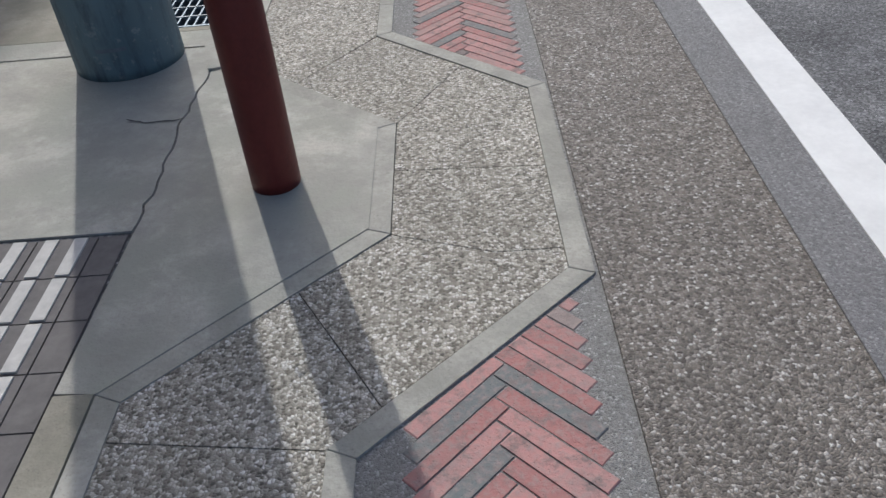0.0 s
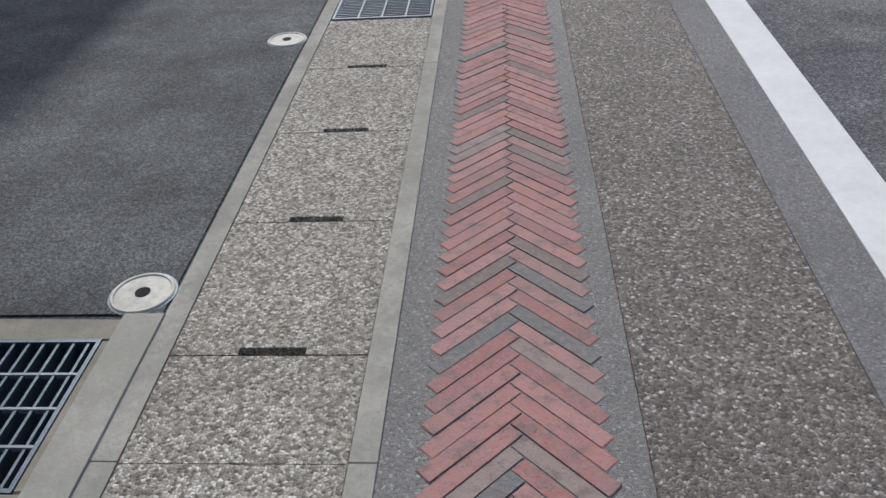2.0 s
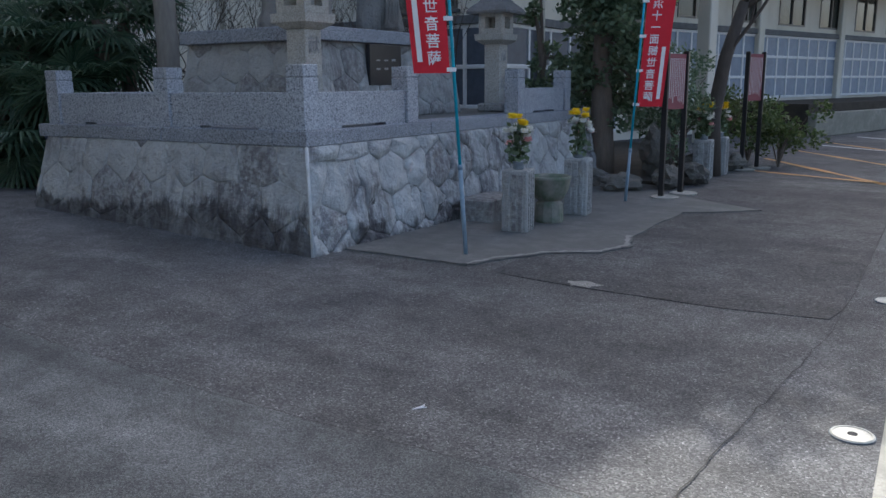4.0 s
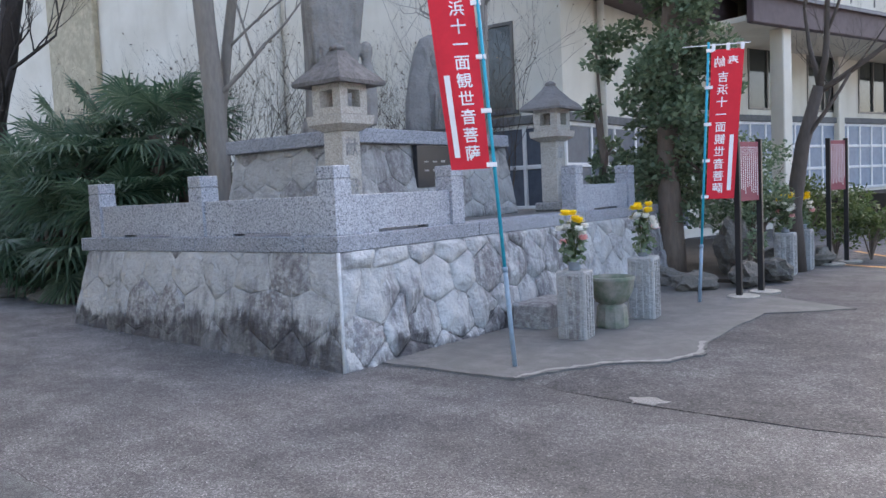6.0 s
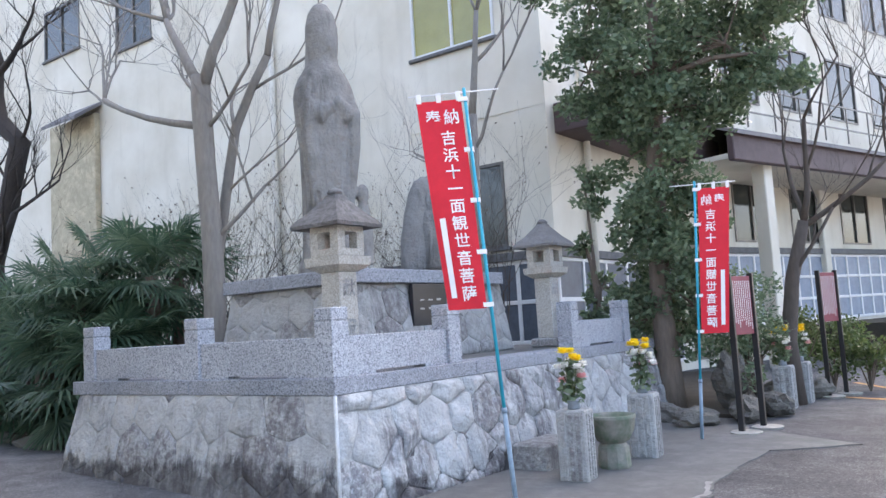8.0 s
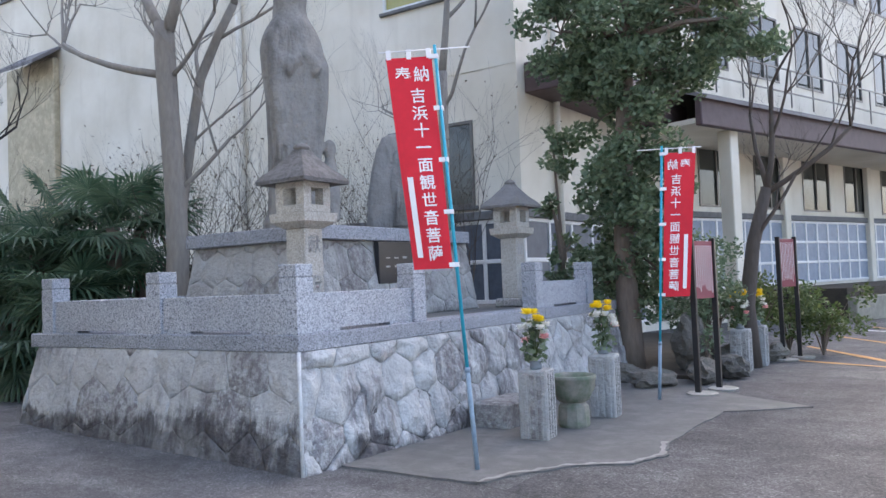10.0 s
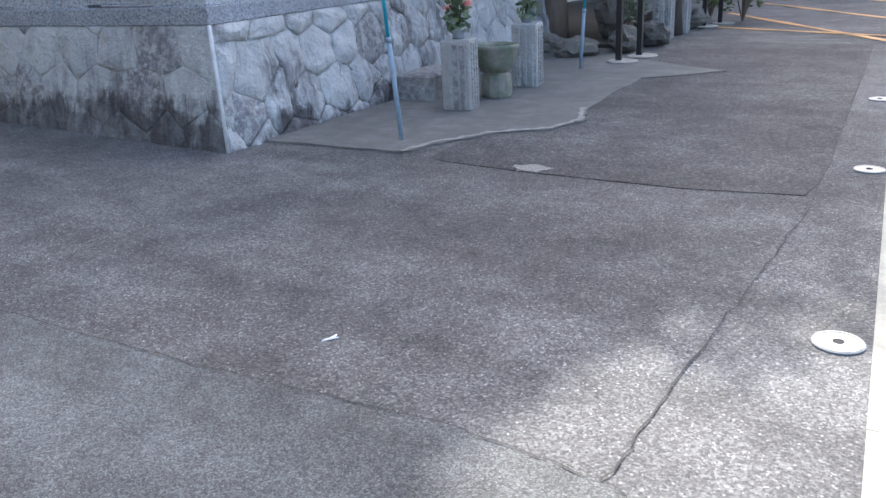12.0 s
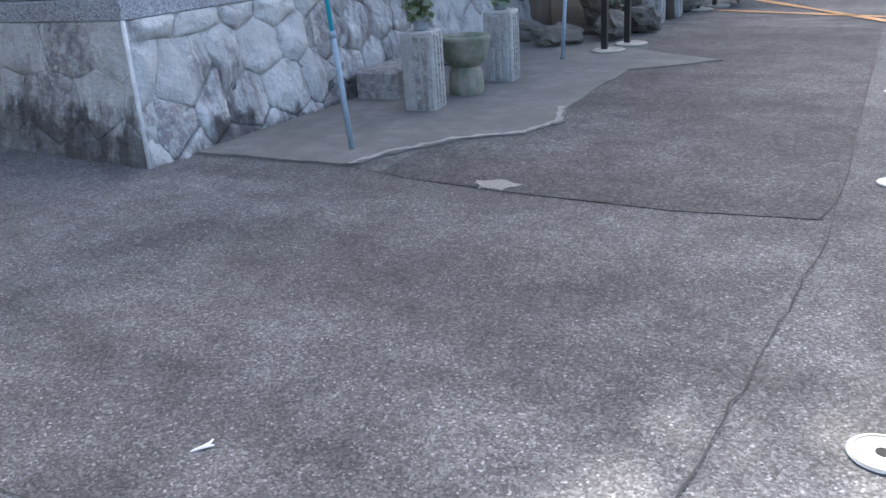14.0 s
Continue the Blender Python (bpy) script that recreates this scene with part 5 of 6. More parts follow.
def build_hall():
    root = thing("temple_hall", "cream rendered three-storey hall with dark tiled wainscot", "building", kind="structure")
    # south front, x from -32 to BX
    m = pose(-32, BY, 0)
    X = lambda x: x + 32
    wins = [(X(-9.0), X(-7.25), 2.48, 3.9), (X(-9.0), X(-7.25), 6.05, 7.75), (X(-21.9), X(-20.1), 9.2, 10.6), (X(-18.4), X(-16.9), 8.6, 10.2)]
    bm = bmesh.new()
    wall_with_holes(bm, 32 + BX, BTOP, wins, 0.25, m)
    part("wall_south", bm, WALL, root)
    window(root, m, *wins[0], GLASS, FRAME)
    window(root, m, *wins[1], GLASS_YELLOW, FRAME_WHITE)
    window(root, m, *wins[2], GLASS, FRAME)
    window(root, m, *wins[3], GLASS, FRAME)
    wainscot(root, m, X(-12.0), X(BX), 0.25, 2.2, 8, 3, NAMAKO)
    bm = bmesh.new()
    box(bm, X(-32), X(-12.1), -0.03, 0.0, 2.95, 3.02, 0, m)
    box(bm, X(-9.2), X(BX), -0.02, 0.0, 4.7, 4.74, 0, m)
    part("string_course", bm, WALL, root)
    bm = bmesh.new()
    box(bm, X(-21.4), X(-19.2), -0.16, -0.002, 0.0, 7.2, 0.02, m)
    part("bay", bm, BAY_PAINT, root, "yellowed projecting bay with stains")
    bm = bmesh.new()
    q = [m @ Vector(p) for p in ((X(-20.7), -0.75, 7.0), (X(-19.1), -0.75, 7.0), (X(-19.1), -0.01, 7.5), (X(-20.7), -0.01, 7.5))]
    vs = [bm.verts.new(p) for p in q] + [bm.verts.new(p - Vector((0, 0, 0.09))) for p in q]
    bm.faces.new(vs[:4])
    bm.faces.new(vs[7:3:-1])
    for i in range(4):
        j = (i + 1) % 4
        bm.faces.new((vs[i], vs[4 + i], vs[4 + j], vs[j]))
    part("hood", bm, ROOF, root, "small sloping hood")
    pipe("drain_pipe", (-12.65, BY - 0.08, 0), (-12.65, BY - 0.08, BTOP), root)
    # east wall
    me = pose(BX, BY, 0, 0, 0, 90)
    bm = bmesh.new()
    wall_with_holes(bm, 5.4, BTOP, [(2.0, 3.6, 6.05, 7.7)], 0.25, me)
    part("wall_east", bm, WALL, root)
    window(root, me, 2.0, 3.6, 6.05, 7.7, GLASS, FRAME)
    wainscot(root, me, 0.0, 5.3, 0.25, 2.2, 6, 3, NAMAKO)
    pipe("drain_pipe", (BX + 0.09, 17.75, 0), (BX + 0.09, 17.75, BTOP), root)
    bm = bmesh.new()
    box(bm, 0.25, 5.7, -1.0, 0.0, 4.25, 4.75, 0.02, me)
    part("canopy", bm, BROWN, root, "dark brown canopy edge")
    # wing turning towards the street
    ang = 90 - math.degrees(math.atan2(0.303, 0.953))
    mw = pose(BX, 21.85, 0, 0, 0, ang)
    L = 22.0
    holes = []
    for k in range(8):
        a = 2.2 + k * 2.4
        holes.append((a, a + 1.5, 2.75, 4.3))
        holes.append((a, a + 1.5, 6.1, 7.8))
        holes.append((a, a + 1.5, 9.0, 10.4))
    bm = bmesh.new()
    wall_with_holes(bm, L, BTOP, holes, 0.25, mw)
    part("wall_wing", bm, WALL, root)
    for q in holes:
        window(root, mw, *q, GLASS, FRAME, False)
    wainscot(root, mw, 1.6, L, 0.85, 2.45, 34, 3, NAMAKO_HAZED)
    for a in (5.9, 10.7, 15.5):
        bm = bmesh.new()
        box(bm, a - 0.14, a + 0.14, -0.16, -0.01, 0, 4.2, 0.02, mw)
        part("pilaster", bm, WALL, root)
    # porch roof along the wing
    bm = bmesh.new()
    box(bm, -0.6, L, -2.0, -1.85, 4.05, 4.6, 0.02, mw)
    part("fascia", bm, BROWN, root, "dark brown porch fascia")
    bm = bmesh.new()
    box(bm, -0.6, L, -1.85, 0.0, 4.1, 4.2, 0, mw)
    part("soffit", bm, WALL, root)
    bm = bmesh.new()
    for k in range(5):
        y0, y1 = -2.1 + k * 0.42, -2.1 + (k + 1) * 0.42 + 0.03
        z = 4.6 + k * 0.17
        q = [mw @ Vector(p) for p in ((-0.6, y0, z), (L, y0, z), (L, y1, z + 0.17), (-0.6, y1, z + 0.17))]
        vs = [bm.verts.new(p) for p in q] + [bm.verts.new(p - Vector((0, 0, 0.06))) for p in q]
        bm.faces.new(vs[:4])
        bm.faces.new(vs[7:3:-1])
        for i in range(4):
            j = (i + 1) % 4
            bm.faces.new((vs[i], vs[4 + i], vs[4 + j], vs[j]))
    part("porch_roof", bm, ROOF, root, "grey sheet porch roof in steps")
    for a in (0.9,):
        bm = bmesh.new()
        box(bm, a - 0.15, a + 0.15, -1.75, -1.45, 0, 4.1, 0.02, mw)
        part("porch_column", bm, WALL, root)
    bm = bmesh.new()
    for k in range(26):
        box(bm, 0.35, 1.5, -0.03, 0.0, 0.2 + k * 0.1, 0.285 + k * 0.1, 0, mw)
    part("shutter", bm, SLAB_TAN, root, "tan roller shutter")
    rail = part("railing", bmesh.new(), None, root)
    bm = bmesh.new()
    for z in (5.75, 6.35):
        box(bm, 1.5, L, -0.32, -0.29, z, z + 0.035, 0, mw)
    for k in range(18):
        box(bm, 1.5 + k * 1.15, 1.53 + k * 1.15, -0.32, -0.29, 5.4, 6.35, 0, mw)
    part("rail_bars", bm, FRAME, rail)
    bm = bmesh.new()
    for a, b, mm in ((-0.3, 32 + BX + 0.3, m), (0, 5.5, me), (0, L + 0.3, mw)):
        box(bm, a, b, -0.1, 0.26, BTOP, BTOP + 0.25, 0.02, mm)
    part("parapet", bm, TRIM_GREY, root)
    # flat roof closing the hall
    bm = bmesh.new()
    e = mw @ Vector((L, 0.2, 0))
    prism(bm, [(-32, BY + 0.2), (BX - 0.2, BY + 0.2), (BX - 0.2, 21.9), (e.x, e.y), (e.x - 6, e.y + 3), (-32, 40)], BTOP - 0.3, BTOP - 0.05)
    part("roof", bm, ROOF, root)
    bm = bmesh.new()
    for a, b in (((-32, 40), (-32, BY + 0.2)), ((e.x, e.y), (e.x - 6, e.y + 3)), ((e.x - 6, e.y + 3), (-32, 40))):
        v = [bm.verts.new((a[0], a[1], 0)), bm.verts.new((b[0], b[1], 0)), bm.verts.new((b[0], b[1], BTOP - 0.1)), bm.verts.new((a[0], a[1], BTOP - 0.1))]
        bm.faces.new(v)
    part("wall_back", bm, WALL, root)
    # planting bed wall before the wing
    bm = bmesh.new()
    box(bm, 4.0, L, -2.6, -2.4, 0, 0.55, 0.02, mw)
    tagged(part("bed_wall", bm, SLAB_TAN), "low brown concrete wall of a planting bed", "low wall", kind="structure")
    bm = bmesh.new()
    box(bm, 4.0, L, -2.4, -0.05, 0, 0.75, 0, mw)
    tagged(part("bed_soil", bm, EARTH), "dark soil behind the low wall", "soil", kind="structure")
    return mw


WING = build_hall()
# Added wall, out of view: holds sky light off the yard's west side.
bm = bmesh.new()
box(bm, -10.6, -10.3, -8, 8.5, 0, 17.0, 0)
tagged(part("sky_blocker_west", bm, SLAB_TAN), "unseen tan wall added to shade the yard from the west", "wall", kind="structure")
# Another unseen wall, added to dim the plinth's south face and nearby ground.
bm = bmesh.new()
box(bm, -10.3, -4.4, 0.6, 0.9, 0, 13.0, 0)
tagged(part("wall_south", bm, SLAB_TAN), "unseen tan wall added to cut sky light from the south", "wall", kind="structure")
corner = bmesh.new()
box(corner, -7.0, BX + 0.012, BY - 0.012, BY + 0.5, 0, BTOP - 0.02)
tagged(part("wall_corner", corner, WALL), "cream rendered corner pier of the hall", "wall", kind="structure")
slab("garden_bed", [(-20, 9.9), (-7.75, 10.15), (-7.75, 16.3), (-20, 16.3)], EARTH, 0.26, "dark leafy soil behind the plinth", "soil", 0.0)
slab("garden_bed_east", [(-7.7, 14.95), (-3.3, 14.6), (-3.2, 16.3), (-4.3, 18.5), (-5.6, 21), (-6.3, 21), (-6.3, 16.4), (-7.7, 16.4)], EARTH, 0.06, "dark leafy soil under the trees", "soil", 0.0)

# ---- signs ----
def build_sign(p, q, z0, z1):
    s = thing("notice_board", "maroon notice board with pale writing on black posts", "sign", "notice boards")
    P, Q = Vector((*p, 0)), Vector((*q, 0))
    for a in (P, Q):
        bm = bmesh.new()
        box(bm, a.x - 0.028, a.x + 0.028, a.y - 0.028, a.y + 0.028, -0.02, z1 + 0.03, 0.004)
        part("post", bm, SIGN_BLACK, s)
        bm = bmesh.new()
        lathe(bm, [(0.15, -0.01), (0.16, 0.012), (0.14, 0.02)], 14, pose(a.x + 0.04, a.y, 0.012))
        part("footing", bm, KERB, s)
    d = (Q - P)
    ln = d.length
    turn = math.degrees(math.atan2(d.y, d.x))
    m = pose(P.x, P.y, 0, 0, 0, turn)
    bm = bmesh.new()
    box(bm, 0.03, ln - 0.03, -0.012, 0.012, z0, z1, 0.003, m)
    b = part("board", bm, SIGN_RED, s)
    rng = random.Random(int(p[1] * 10))
    bm = bmesh.new()
    n = 9
    for k in range(n):
        x = 0.06 + (ln - 0.12) * k / (n - 1)
        z = z1 - 0.05
        end = z0 + 0.06 + rng.uniform(0, 0.12)
        while z > end:
            hgt = rng.uniform(0.012, 0.02)
            for yy in (-0.0145, 0.0125):
                box(bm, x - 0.006, x + 0.006, yy, yy + 0.002, z - hgt, z, 0, m)
            z -= hgt + 0.007
    tagged(part("lettering", bm, JOINT_WHITE, b, "rows of pale illegible lettering"), kind="stuff")


build_sign((-2.90, 13.56), (-2.80, 13.98), 0.98, 1.58)
build_sign((-2.72, 16.92), (-2.58, 17.32), 1.0, 1.66)

# ---- planting ----
def grow(bm, p, d, length, r, depth, rng, tips, up=0.15, seg=7, spread=0.8, kids=(2, 4)):
    pts, rad = [p.copy()], [r]
    n = 4
    for k in range(n):
        d = (d + Vector((rng.uniform(-1, 1), rng.uniform(-1, 1), rng.uniform(-0.6, 1) + up)) * 0.16).normalized()
        p = p + d * length / n
        pts.append(p.copy())
        rad.append(r * (1 - 0.4 * (k + 1) / n))
    tube(bm, pts, rad, max(3, seg))
    tips.append((p.copy(), d.copy()))
    if depth <= 0:
        return
    for k in range(rng.randint(*kids)):
        base = pts[rng.randint(2, n)] if k else pts[n]
        a = Vector((rng.uniform(-1, 1), rng.uniform(-1, 1), rng.uniform(-0.35, 0.8)))
        nd = (d + a * spread).normalized()
        grow(bm, base, nd, length * rng.uniform(0.6, 0.85), r * rng.uniform(0.4, 0.55), depth - 1, rng, tips, up, seg - 1, spread, kids)


def bare_tree(name, x, y, z, trunk, limbs, mat, label, seed, depth=5):
    """trunk: points and radii from the base; limbs: (start, direction, length, radius)."""
    rng = random.Random(seed)
    t = thing(name, label, "tree", at=pose(x, y, z))
    bm = bmesh.new()
    tube(bm, [Vector(p) for p, r in trunk], [r for p, r in trunk], 14)
    part("trunk", bm, mat, t, "", True)
    for s, d, ln, r in limbs:
        bm = bmesh.new()
        tips = []
        grow(bm, Vector(s), Vector(d).normalized(), ln, r, depth, rng, tips)
        part("limb", bm, mat, t, "", True)
    return t


BARK_BROWN = bark_mat("dark_brown_bark", (0.05, 0.04, 0.035), (0.12, 0.10, 0.085))
bare_tree("bare_tree", -8.15, 11.2, 0.1, [((0.1, 0, 0), 0.17), ((0.05, 0, 0.6), 0.14), ((0.12, 0, 1.6), 0.125), ((0.1, 0, 2.4), 0.12), ((0.03, 0, 3.2), 0.115), ((-0.02, 0, 4.0), 0.12), ((-0.02, 0, 4.3), 0.11)],
          [((-0.05, 0, 4.2), (-0.6, 0.0, 1.0), 1.4, 0.07), ((0.05, 0, 4.2), (0.35, 0.1, 1.0), 1.5, 0.075), ((-0.08, 0, 3.7), (-1.0, -0.05, 0.22), 2.0, 0.05), ((-0.02, 0, 3.9), (-0.8, 0.2, 0.5), 1.2, 0.03), ((0.0, 0, 3.6), (0.8, 0.2, 0.5), 1.1, 0.03), ((0.1, 0, 2.3), (0.6, 0.3, 0.5), 0.9, 0.03)],
          BARK_GREY, "bare grey deciduous tree behind the plinth", 3)
bare_tree("bare_tree", -8.45, 11.5, 0.1, [((0, 0, 0), 0.085), ((0.0, 0, 1.2), 0.075), ((0.12, 0, 2.15), 0.068), ((0.31, 0, 2.9), 0.062), ((0.52, 0, 3.65), 0.058), ((0.85, 0, 4.1), 0.052), ((1.13, 0, 4.41), 0.045)],
          [((1.13, 0, 4.41), (0.15, 0, 1.0), 1.3, 0.042), ((0.52, 0, 3.65), (-0.3, 0.1, 0.6), 0.6, 0.03), ((0.8, 0, 4.05), (0.9, 0.1, 0.4), 1.1, 0.022), ((0.31, 0, 2.9), (0.8, 0.1, 0.55), 1.0, 0.018)],
          BARK_GREY, "slender bare tree beside the thicker trunk", 5)
bare_tree("dark_tree", -13.2, 11.2, 0.1, [((0, 0, 0), 0.2), ((-0.1, 0, 1.4), 0.17), ((-0.2, 0, 2.5), 0.15), ((0.05, 0, 2.95), 0.14), ((0.3, 0, 3.35), 0.15), ((0.5, 0, 3.9), 0.14), ((0.68, 0, 4.3), 0.15), ((0.45, 0, 4.45), 0.13), ((-0.02, 0, 4.78), 0.15), ((-0.25, 0, 5.2), 0.19), ((-0.2, 0, 5.8), 0.17), ((-0.35, 0, 6.3), 0.10)],
          [((-0.1, 0, 5.5), (0.9, 0, 0.45), 0.9, 0.06), ((-0.35, 0, 6.2), (0.1, 0, 1.0), 1.2, 0.05), ((0.3, 0, 3.2), (0.8, 0, 0.5), 0.5, 0.035), ((-0.2, 0, 2.4), (0.9, -0.1, 0.55), 1.3, 0.06), ((0.4, 0, 3.7), (-0.8, 0, 0.5), 0.6, 0.03), ((0.65, 0, 4.3), (0.9, -0.1, 0.3), 0.9, 0.03), ((-0.2, 0, 2.5), (-0.7, 0, 0.9), 1.2, 0.05)],
          BARK_DARK, "gnarled black-barked bare tree at the garden edge", 8)
bare_tree("bare_tree", -2.95, 16.1, 0.0, [((0, 0, 0), 0.13), ((-0.02, 0, 0.8), 0.10), ((0.1, 0, 1.6), 0.085), ((0.3, 0.0, 2.3), 0.07)],
          [((0.3, 0, 2.3), (0.25, 0, 1.0), 1.3, 0.045), ((0.25, 0, 2.2), (0.9, 0.1, 0.55), 1.3, 0.04), ((0.3, 0, 2.3), (-0.3, 0.2, 0.9), 1.1, 0.035), ((0.1, 0, 1.6), (0.7, 0, 0.8), 1.0, 0.03)],
          BARK_BROWN, "leaning bare tree among the shrubs", 12)


def twigs(name, spots, h, mat, label, seed):
    rng = random.Random(seed)
    for x, y, hh in spots:
        t = thing(name, label, "shrub", "bare shrubs", at=pose(x, y, 0.2))
        bm = bmesh.new()
        tips = []
        for k in range(5):
            d = Vector((rng.uniform(-0.5, 0.5), rng.uniform(-0.4, 0.4), 1)).normalized()
            grow(bm, Vector((rng.uniform(-0.1, 0.1), rng.uniform(-0.1, 0.1), 0)), d, hh * 0.42, 0.020, 4, rng, tips, 0.1, 5, 1.0)
        part("branch", bm, mat, t)
        bm = bmesh.new()
        for p, d in tips[::6]:
            leaf(bm, p, rng, 0.05, 0.014)
        buds = part("buds", bm, BARK_PINE, t)
        buds["kind"] = "stuff"


twigs("bare_shrub", [(-9.4, 12.4, 3.0), (-10.4, 13.0, 3.0), (-11.2, 12.6, 2.9), (-8.9, 13.4, 3.2), (-8.0, 14.4, 2.8), (-12.6, 13.2, 3.0), (-7.0, 15.3, 3.6), (-7.8, 15.6, 3.2)], 2.8, BARK_BROWN, "leafless twiggy shrub before the hall wall", 31)
bare_tree("bare_tree", -6.9, 14.9, 0.1, [((0, 0, 0), 0.08), ((0.1, 0, 2), 0.075), ((0.15, 0, 4.2), 0.07)],
          [((0.15, 0, 4.2), (0.1, 0, 1.0), 1.6, 0.06), ((0.1, 0, 3.6), (0.7, 0, 0.6), 1.3, 0.03), ((0.1, 0, 3.2), (-0.7, 0, 0.5), 1.2, 0.03)], BARK_GREY, "thin bare tree before the hall window", 17)


def clump(bm, c, r, n, rng, ln, w, squash=0.8):
    for k in range(n):
        v = Vector((rng.gauss(0, 1), rng.gauss(0, 1), rng.gauss(0, 1))).normalized()
        rr = r * (rng.uniform(0.25, 1.0) ** 0.5) * (1 + 0.28 * noise.noise(v * 2.1 + c))
        leaf(bm, c + Vector((v.x * rr, v.y * rr, v.z * rr * squash)), rng, ln * rng.uniform(0.7, 1.3), w)


def evergreen(name, x, y, trunk, blobs, mat, label, seed, ln=0.11, w=0.03, density=420):
    rng = random.Random(seed)
    t = thing(name, label, "tree", at=pose(x, y, 0))
    bm = bmesh.new()
    tube(bm, [Vector(p) for p, r in trunk], [r for p, r in trunk], 12)
    part("trunk", bm, BARK_PINE, t, "", True)
    bm = bmesh.new()
    crown = bmesh.new()
    for (bx, by, bz), r in blobs:
        c = Vector((bx, by, bz))
        k = min(range(len(trunk)), key=lambda i: (Vector(trunk[i][0]) - c).length)
        s = Vector(trunk[k][0])
        tube(bm, [s, (s + c) / 2 + Vector((0, 0, 0.1)), c], [0.05, 0.035, 0.012], 6)
        m = int(6 + r * 10)
        for i in range(m):
            v = Vector((rng.gauss(0, 1), rng.gauss(0, 1), rng.gauss(0, 1))).normalized() * r * rng.uniform(0.45, 0.95)
            tube(bm, [c, c + v * 0.5 + Vector((0, 0, 0.04)), c + v], [0.014, 0.009, 0.004], 4)
            clump(crown, c + v, r * rng.uniform(0.25, 0.42), int(density * r / m * 1.6), rng, ln, w)
    part("limb", bm, BARK_PINE, t)
    part("crown", crown, mat, t)
    return t


evergreen("evergreen_tree", -4.15, 14.98, [((0, 0, 0), 0.2), ((0.02, 0, 0.5), 0.15), ((-0.02, 0, 1.5), 0.13), ((0.05, 0, 3.0), 0.11), ((0.15, 0, 4.2), 0.09), ((0.2, 0, 5.4), 0.06)],
          [((-0.75, 0, 4.5), 0.75), ((0.1, 0, 4.3), 0.95), ((1.0, 0.2, 4.5), 0.95), ((0.3, 0.2, 5.5), 1.25), ((-0.7, 0.2, 5.6), 0.9), ((1.6, 0.4, 5.3), 0.9), ((1.5, 0.3, 4.3), 0.6), ((0.05, 0, 3.4), 0.75), ((-0.2, -0.1, 3.8), 0.6), ((0.4, 0.1, 3.8), 0.7), ((0.05, 0, 2.6), 0.75),
           ((0.0, 0, 1.8), 0.7), ((-0.15, 0.1, 1.2), 0.6), ((0.35, 0.2, 1.3), 0.55), ((0.5, 0.3, 2.4), 0.5)],
          LEAF, "dense dark evergreen tree beside the plinth", 41, 0.085, 0.026, 2300)
evergreen("young_evergreen", -5.05, 15.0, [((0, 0, 0), 0.03), ((0.03, 0, 1.5), 0.025), ((-0.05, 0, 3.1), 0.015)],
          [((-0.05, 0, 3.0), 0.28), ((0.12, 0, 2.75), 0.22), ((-0.1, 0, 2.2), 0.18), ((0.08, 0, 1.6), 0.25), ((0.0, 0, 1.1), 0.25)], LEAF, "thin young evergreen beside the lantern", 43, 0.09, 0.026, 700)
for i, (x, y, z, r) in enumerate(((-2.35, 17.75, 0.55, 0.5), (-3.1, 17.2, 0.75, 0.6), (-3.5, 16.4, 1.0, 0.6), (-3.4, 15.6, 0.8, 0.45), (-2.9, 18.3, 0.75, 0.6), (-3.9, 17.4, 1.5, 0.7), (-4.6, 16.0, 1.2, 0.6))):
    rng = random.Random(60 + i)
    s = thing("shrub", "green leafy evergreen shrub by the notice boards", "shrub", "green shrubs", at=pose(x, y, 0))
    for k in range(9):
        bm = bmesh.new()
        a = rng.uniform(0, 6.28)
        tube(bm, [(0, 0, 0), (0.2 * r * math.cos(a), 0.2 * r * math.sin(a), z * 0.6), (0.7 * r * math.cos(a), 0.7 * r * math.sin(a), z + rng.uniform(-0.2, 0.3))], [0.014, 0.01, 0.004], 5)
        part("stem", bm, BARK_PINE, s)
    bm = bmesh.new()
    for k in range(12):
        c = Vector((rng.gauss(0, 0.45) * r, rng.gauss(0, 0.45) * r, z + rng.gauss(0, 0.35) * r))
        clump(bm, c, r * 0.38, 110, rng, 0.075, 0.02)
    part("foliage", bm, LEAF_LIGHT if i in (0, 1, 4) else LEAF, s)


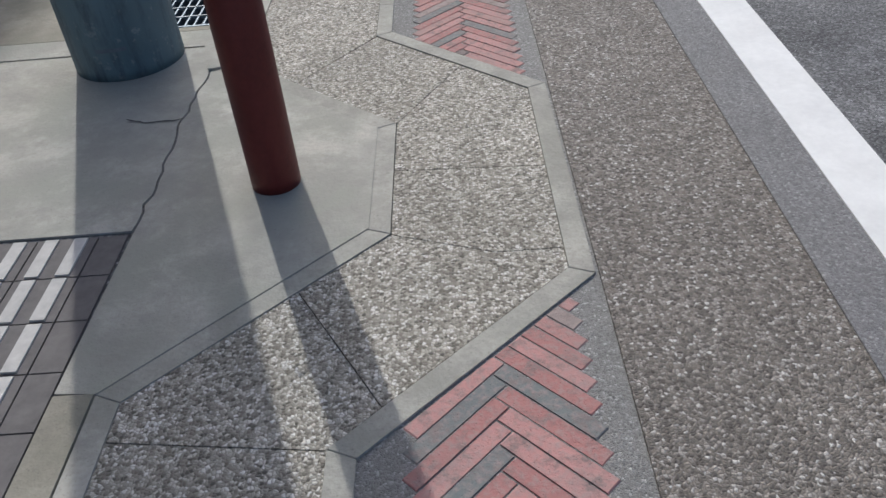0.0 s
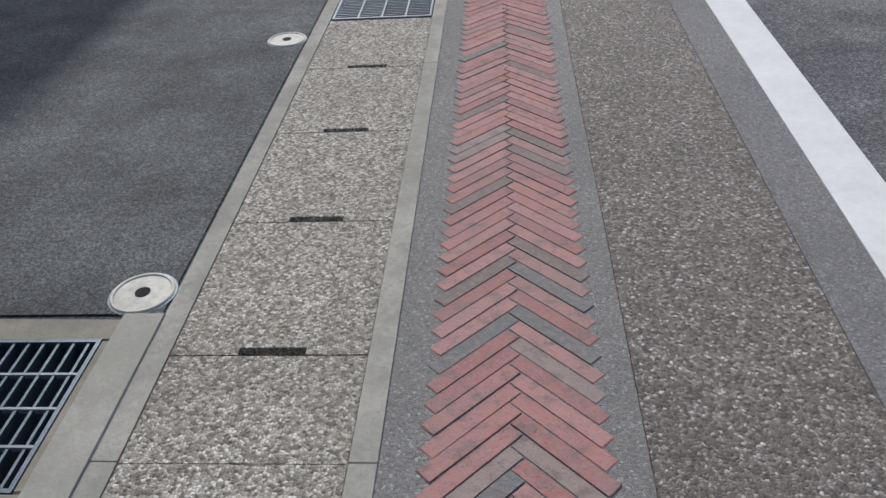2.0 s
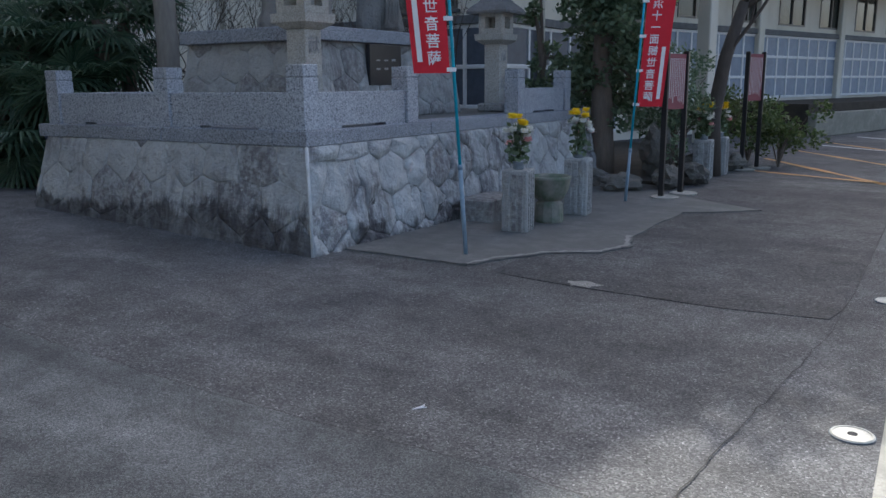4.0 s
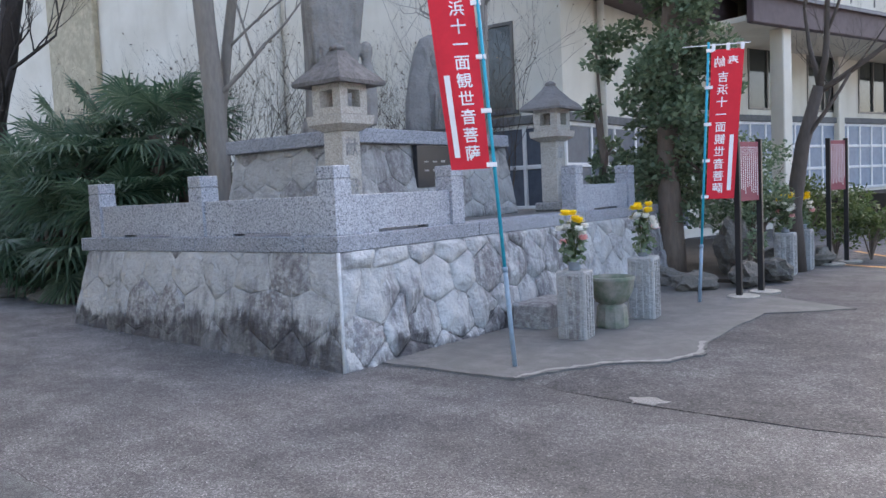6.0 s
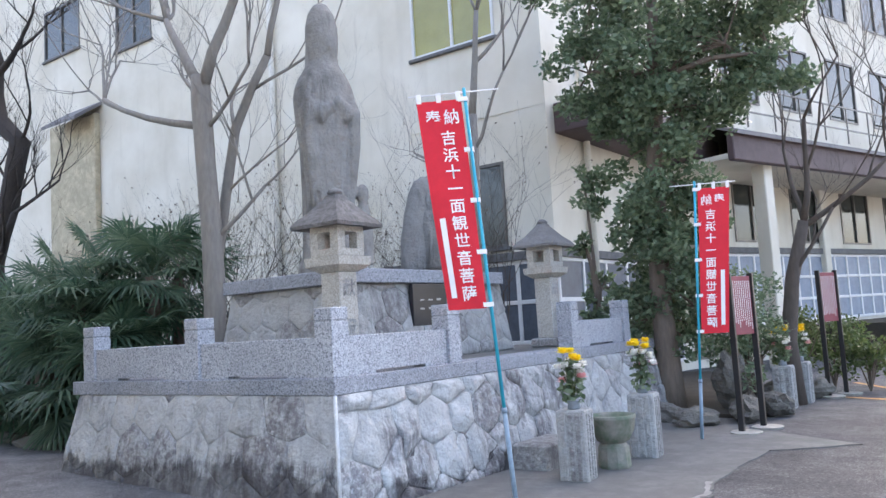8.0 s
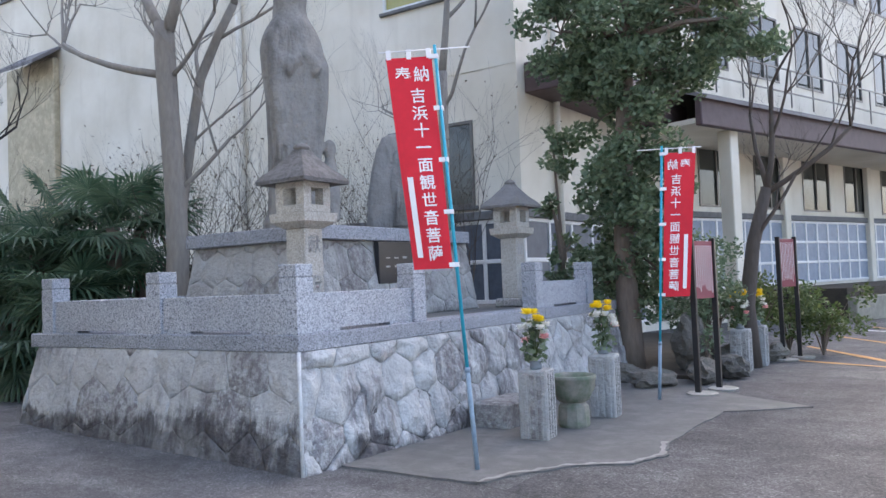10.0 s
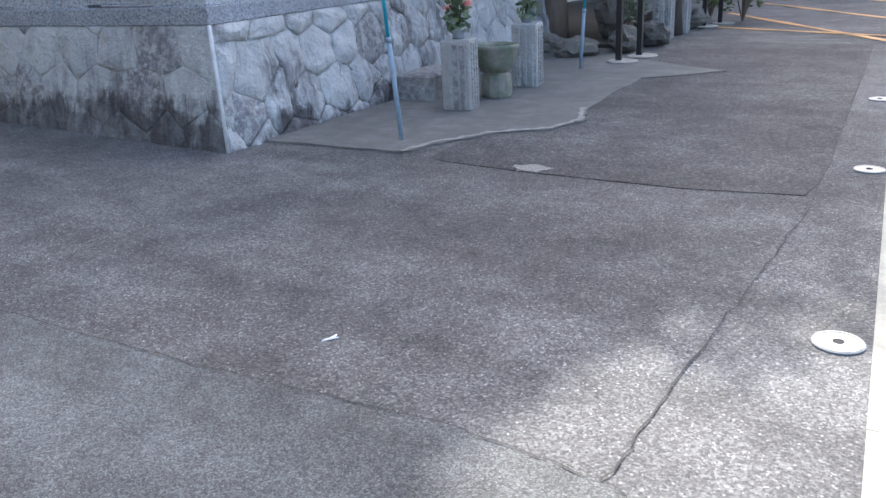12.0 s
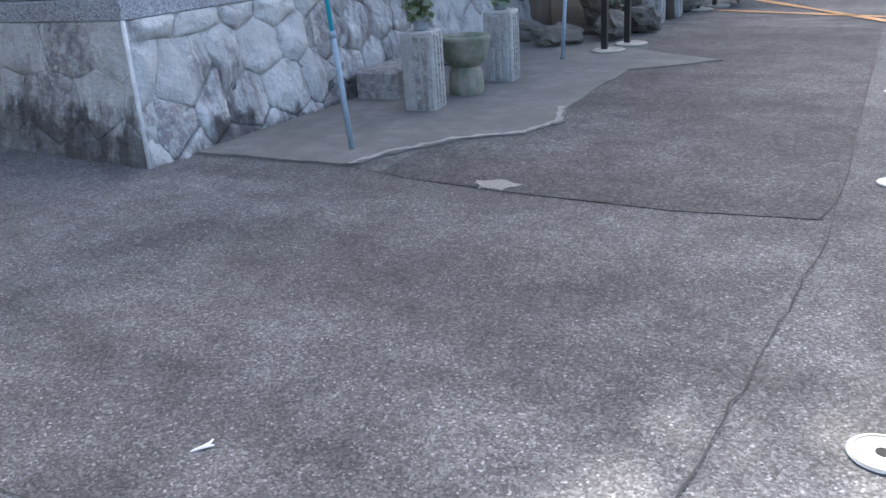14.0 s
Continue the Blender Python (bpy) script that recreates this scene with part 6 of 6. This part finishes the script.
def fan_palm(x, y, z, h, seed, n=19):
    """A windmill palm: fibrous stem and stiff pleated fans on long stalks."""
    rng = random.Random(seed)
    t = thing("fan_palm", "dark green fan palm with stiff split leaves", "palm", "fan palms", at=pose(x, y, z))
    bm = bmesh.new()
    tube(bm, [(0, 0, -0.1), (0.02, 0, h * 0.5), (0, 0, h)], [0.09, 0.10, 0.08], 10)
    part("trunk", bm, BARK_PINE, t)
    for k in range(n):
        a = k * 2.399 + rng.uniform(-0.3, 0.3)
        el = rng.uniform(-0.95, 1.1)
        d = Vector((math.cos(a) * math.cos(el), math.sin(a) * math.cos(el), math.sin(el)))
        base = Vector((0, 0, h))
        hub = base + d * rng.uniform(0.4, 0.65)
        bm = bmesh.new()
        tube(bm, [base, (base + hub) / 2 + Vector((0, 0, 0.04)), hub], [0.012, 0.009, 0.008], 5)
        side = d.cross(Vector((0, 0, 1))).normalized()
        up = side.cross(d).normalized()
        m = 24
        rad = rng.uniform(0.5, 0.66)
        for i in range(m):
            b = -2.2 + 4.4 * i / (m - 1)
            q = (d * math.cos(b) + side * math.sin(b)).normalized()
            nrm = q.cross(up).normalized() * 0.021
            ln = rad * (1 - 0.18 * abs(b) / 2.2) * rng.uniform(0.9, 1.08)
            drop = Vector((0, 0, -1)) * ln * rng.uniform(0.12, 0.45)
            m1 = hub + q * ln * 0.55 - Vector((0, 0, 0.02))
            v = [bm.verts.new(hub), bm.verts.new(m1 + nrm), bm.verts.new(m1 + up * 0.008), bm.verts.new(m1 - nrm), bm.verts.new(hub + q * ln + drop)]
            bm.faces.new((v[0], v[1], v[2]))
            bm.faces.new((v[0], v[2], v[3]))
            bm.faces.new((v[1], v[4], v[2]))
            bm.faces.new((v[2], v[4], v[3]))
        part("fan", bm, PALM, t)


for i, (x, y, h) in enumerate(((-9.45, 10.7, 1.35), (-9.9, 10.6, 1.6), (-10.7, 10.7, 1.45), (-11.5, 10.8, 1.25), (-9.4, 11.3, 1.9), (-10.5, 11.4, 1.95), (-9.2, 10.6, 0.95), (-10.2, 10.3, 0.8), (-12.3, 10.9, 0.9), (-11.2, 10.3, 0.7), (-9.7, 11.9, 1.9), (-9.3, 10.35, 0.6))):
    fan_palm(x, y, 0.2, h, 70 + i)

b = thing("plastic_bin", "dark blue plastic bin standing in the garden", "bin", at=pose(-8.45, 10.25, 0.2, 0, 0, 8))
bm = bmesh.new()
frustum(bm, -0.22, 0.22, -0.22, 0.22, 0.0, 0.52, -0.02, -0.02, -0.02, -0.02)
part("body", bm, BLUEBIN, b)
bm = bmesh.new()
box(bm, -0.26, 0.26, -0.26, 0.26, 0.52, 0.57, 0.012)
part("lid", bm, BLUEBIN, b)


def rock(name, x, y, z, sx, sy, sz, seed, label):
    bm = bmesh.new()
    bmesh.ops.create_icosphere(bm, subdivisions=3, radius=1.0)
    o = Vector((seed * 3.1, 0, 0))
    for v in bm.verts:
        k = 1 + 0.32 * noise.noise(v.co * 1.3 + o) + 0.1 * noise.noise(v.co * 4 + o)
        k += 0.16 * noise.cell(v.co * 2.3 + o)
        v.co = Vector((v.co.x * sx, v.co.y * sy, v.co.z * sz * 0.72)) * k * 0.86
    ob = part(name, bm, ROCK)
    ob.matrix_basis = pose(x, y, z, 0, 0, seed * 47)
    tagged(ob, label, "rock", "garden rocks")


for i, q in enumerate(((-3.95, 14.25, 0.1, 0.3, 0.18, 0.2), (-3.5, 13.95, 0.1, 0.3, 0.2, 0.2), (-3.1, 14.45, 0.14, 0.32, 0.2, 0.24), (-2.95, 14.95, 0.14, 0.3, 0.2, 0.24), (-3.45, 15.1, 0.42, 0.24, 0.22, 0.52), (-4.3, 14.4, 0.1, 0.25, 0.15, 0.2), (-2.85, 16.9, 0.12, 0.25, 0.2, 0.2), (-3.15, 15.9, 0.15, 0.3, 0.25, 0.25),
                       (-9.6, 10.0, 0.2, 0.5, 0.18, 0.14), (-10.8, 10.0, 0.2, 0.6, 0.18, 0.13), (-12.0, 10.1, 0.2, 0.6, 0.2, 0.13))):
    rock("garden_rock", *q, i, "rough brown-grey garden rock on the soil")

# ---- brick band ----
def build_bricks():
    root = thing("pavement_bricks", "herringbone band of red and grey paving bricks", "brick paving", kind="structure")
    s, w, ln, g = math.sqrt(0.5), 0.0372, 0.232, 0.0017
    d1, d2 = (-s, -s), (s, -s)
    xc = 0.370
    pitch = w / s
    ytop = 29.0
    shared = {}

    def outline(kind):
        if kind == 0:
            r = [(0 + g, 0 + g), (ln - g, 0 + g), (ln - g, w - g), (0 + g, w - g)]
        else:
            r = [(0 + g, w + g), (0 + g, w + ln - g), (w - g, w + ln - g), (w - g, w + g)]
        p = [(a * d1[0] + b * d2[0], a * d1[1] + b * d2[1]) for a, b in r]
        return p if area(p) > 0 else p[::-1]
    for kind in (0, 1):
        bm = bmesh.new()
        prism(bm, outline(kind), -0.03, 0.0, 0.0018)
        shared[kind] = finish("brick", bm, BRICK)
    far = bmesh.new()
    rng = random.Random(3)
    n = int((ytop + 1) / pitch)
    for k in range(n):
        y = ytop - k * pitch
        for kind in (0, 1):
            poly = [(xc + a, y + b) for a, b in outline(kind)]
            cy = sum(q[1] for q in poly) / 4
            cut = poly
            if 1.5 < cy < 4.0:
                if cy > 2.66:
                    cut = clip(poly, -0.702, -0.712, -(0.702 * 0.139 + 0.712 * 3.555) - 0.004)
                else:
                    cut = clip(poly, -0.681, 0.732, -0.681 * 0.139 + 0.732 * 1.79 - 0.004)
            if len(cut) < 3 or abs(area(cut)) < 0.0006:
                continue
            if 1.35 < cy < 9.6:
                if len(cut) == 4 and abs(area(cut) - area(poly)) < 1e-6:
                    o = new("brick", shared[kind])
                    o.location = (xc, y, rng.uniform(-0.0008, 0.0016))
                    o.rotation_euler = (0, 0, rng.uniform(-0.006, 0.006))
                else:
                    bm = bmesh.new()
                    prism(bm, cut, -0.03, 0.0, 0.002)
                    o = new("brick", finish("brick", bm, BRICK))
                o.parent = root
            else:
                prism(far, cut, -0.03, 0.0, 0.0025)
    o = part("bricks_far", far, BRICK_FAR, root)
    o["kind"] = "stuff"


build_bricks()
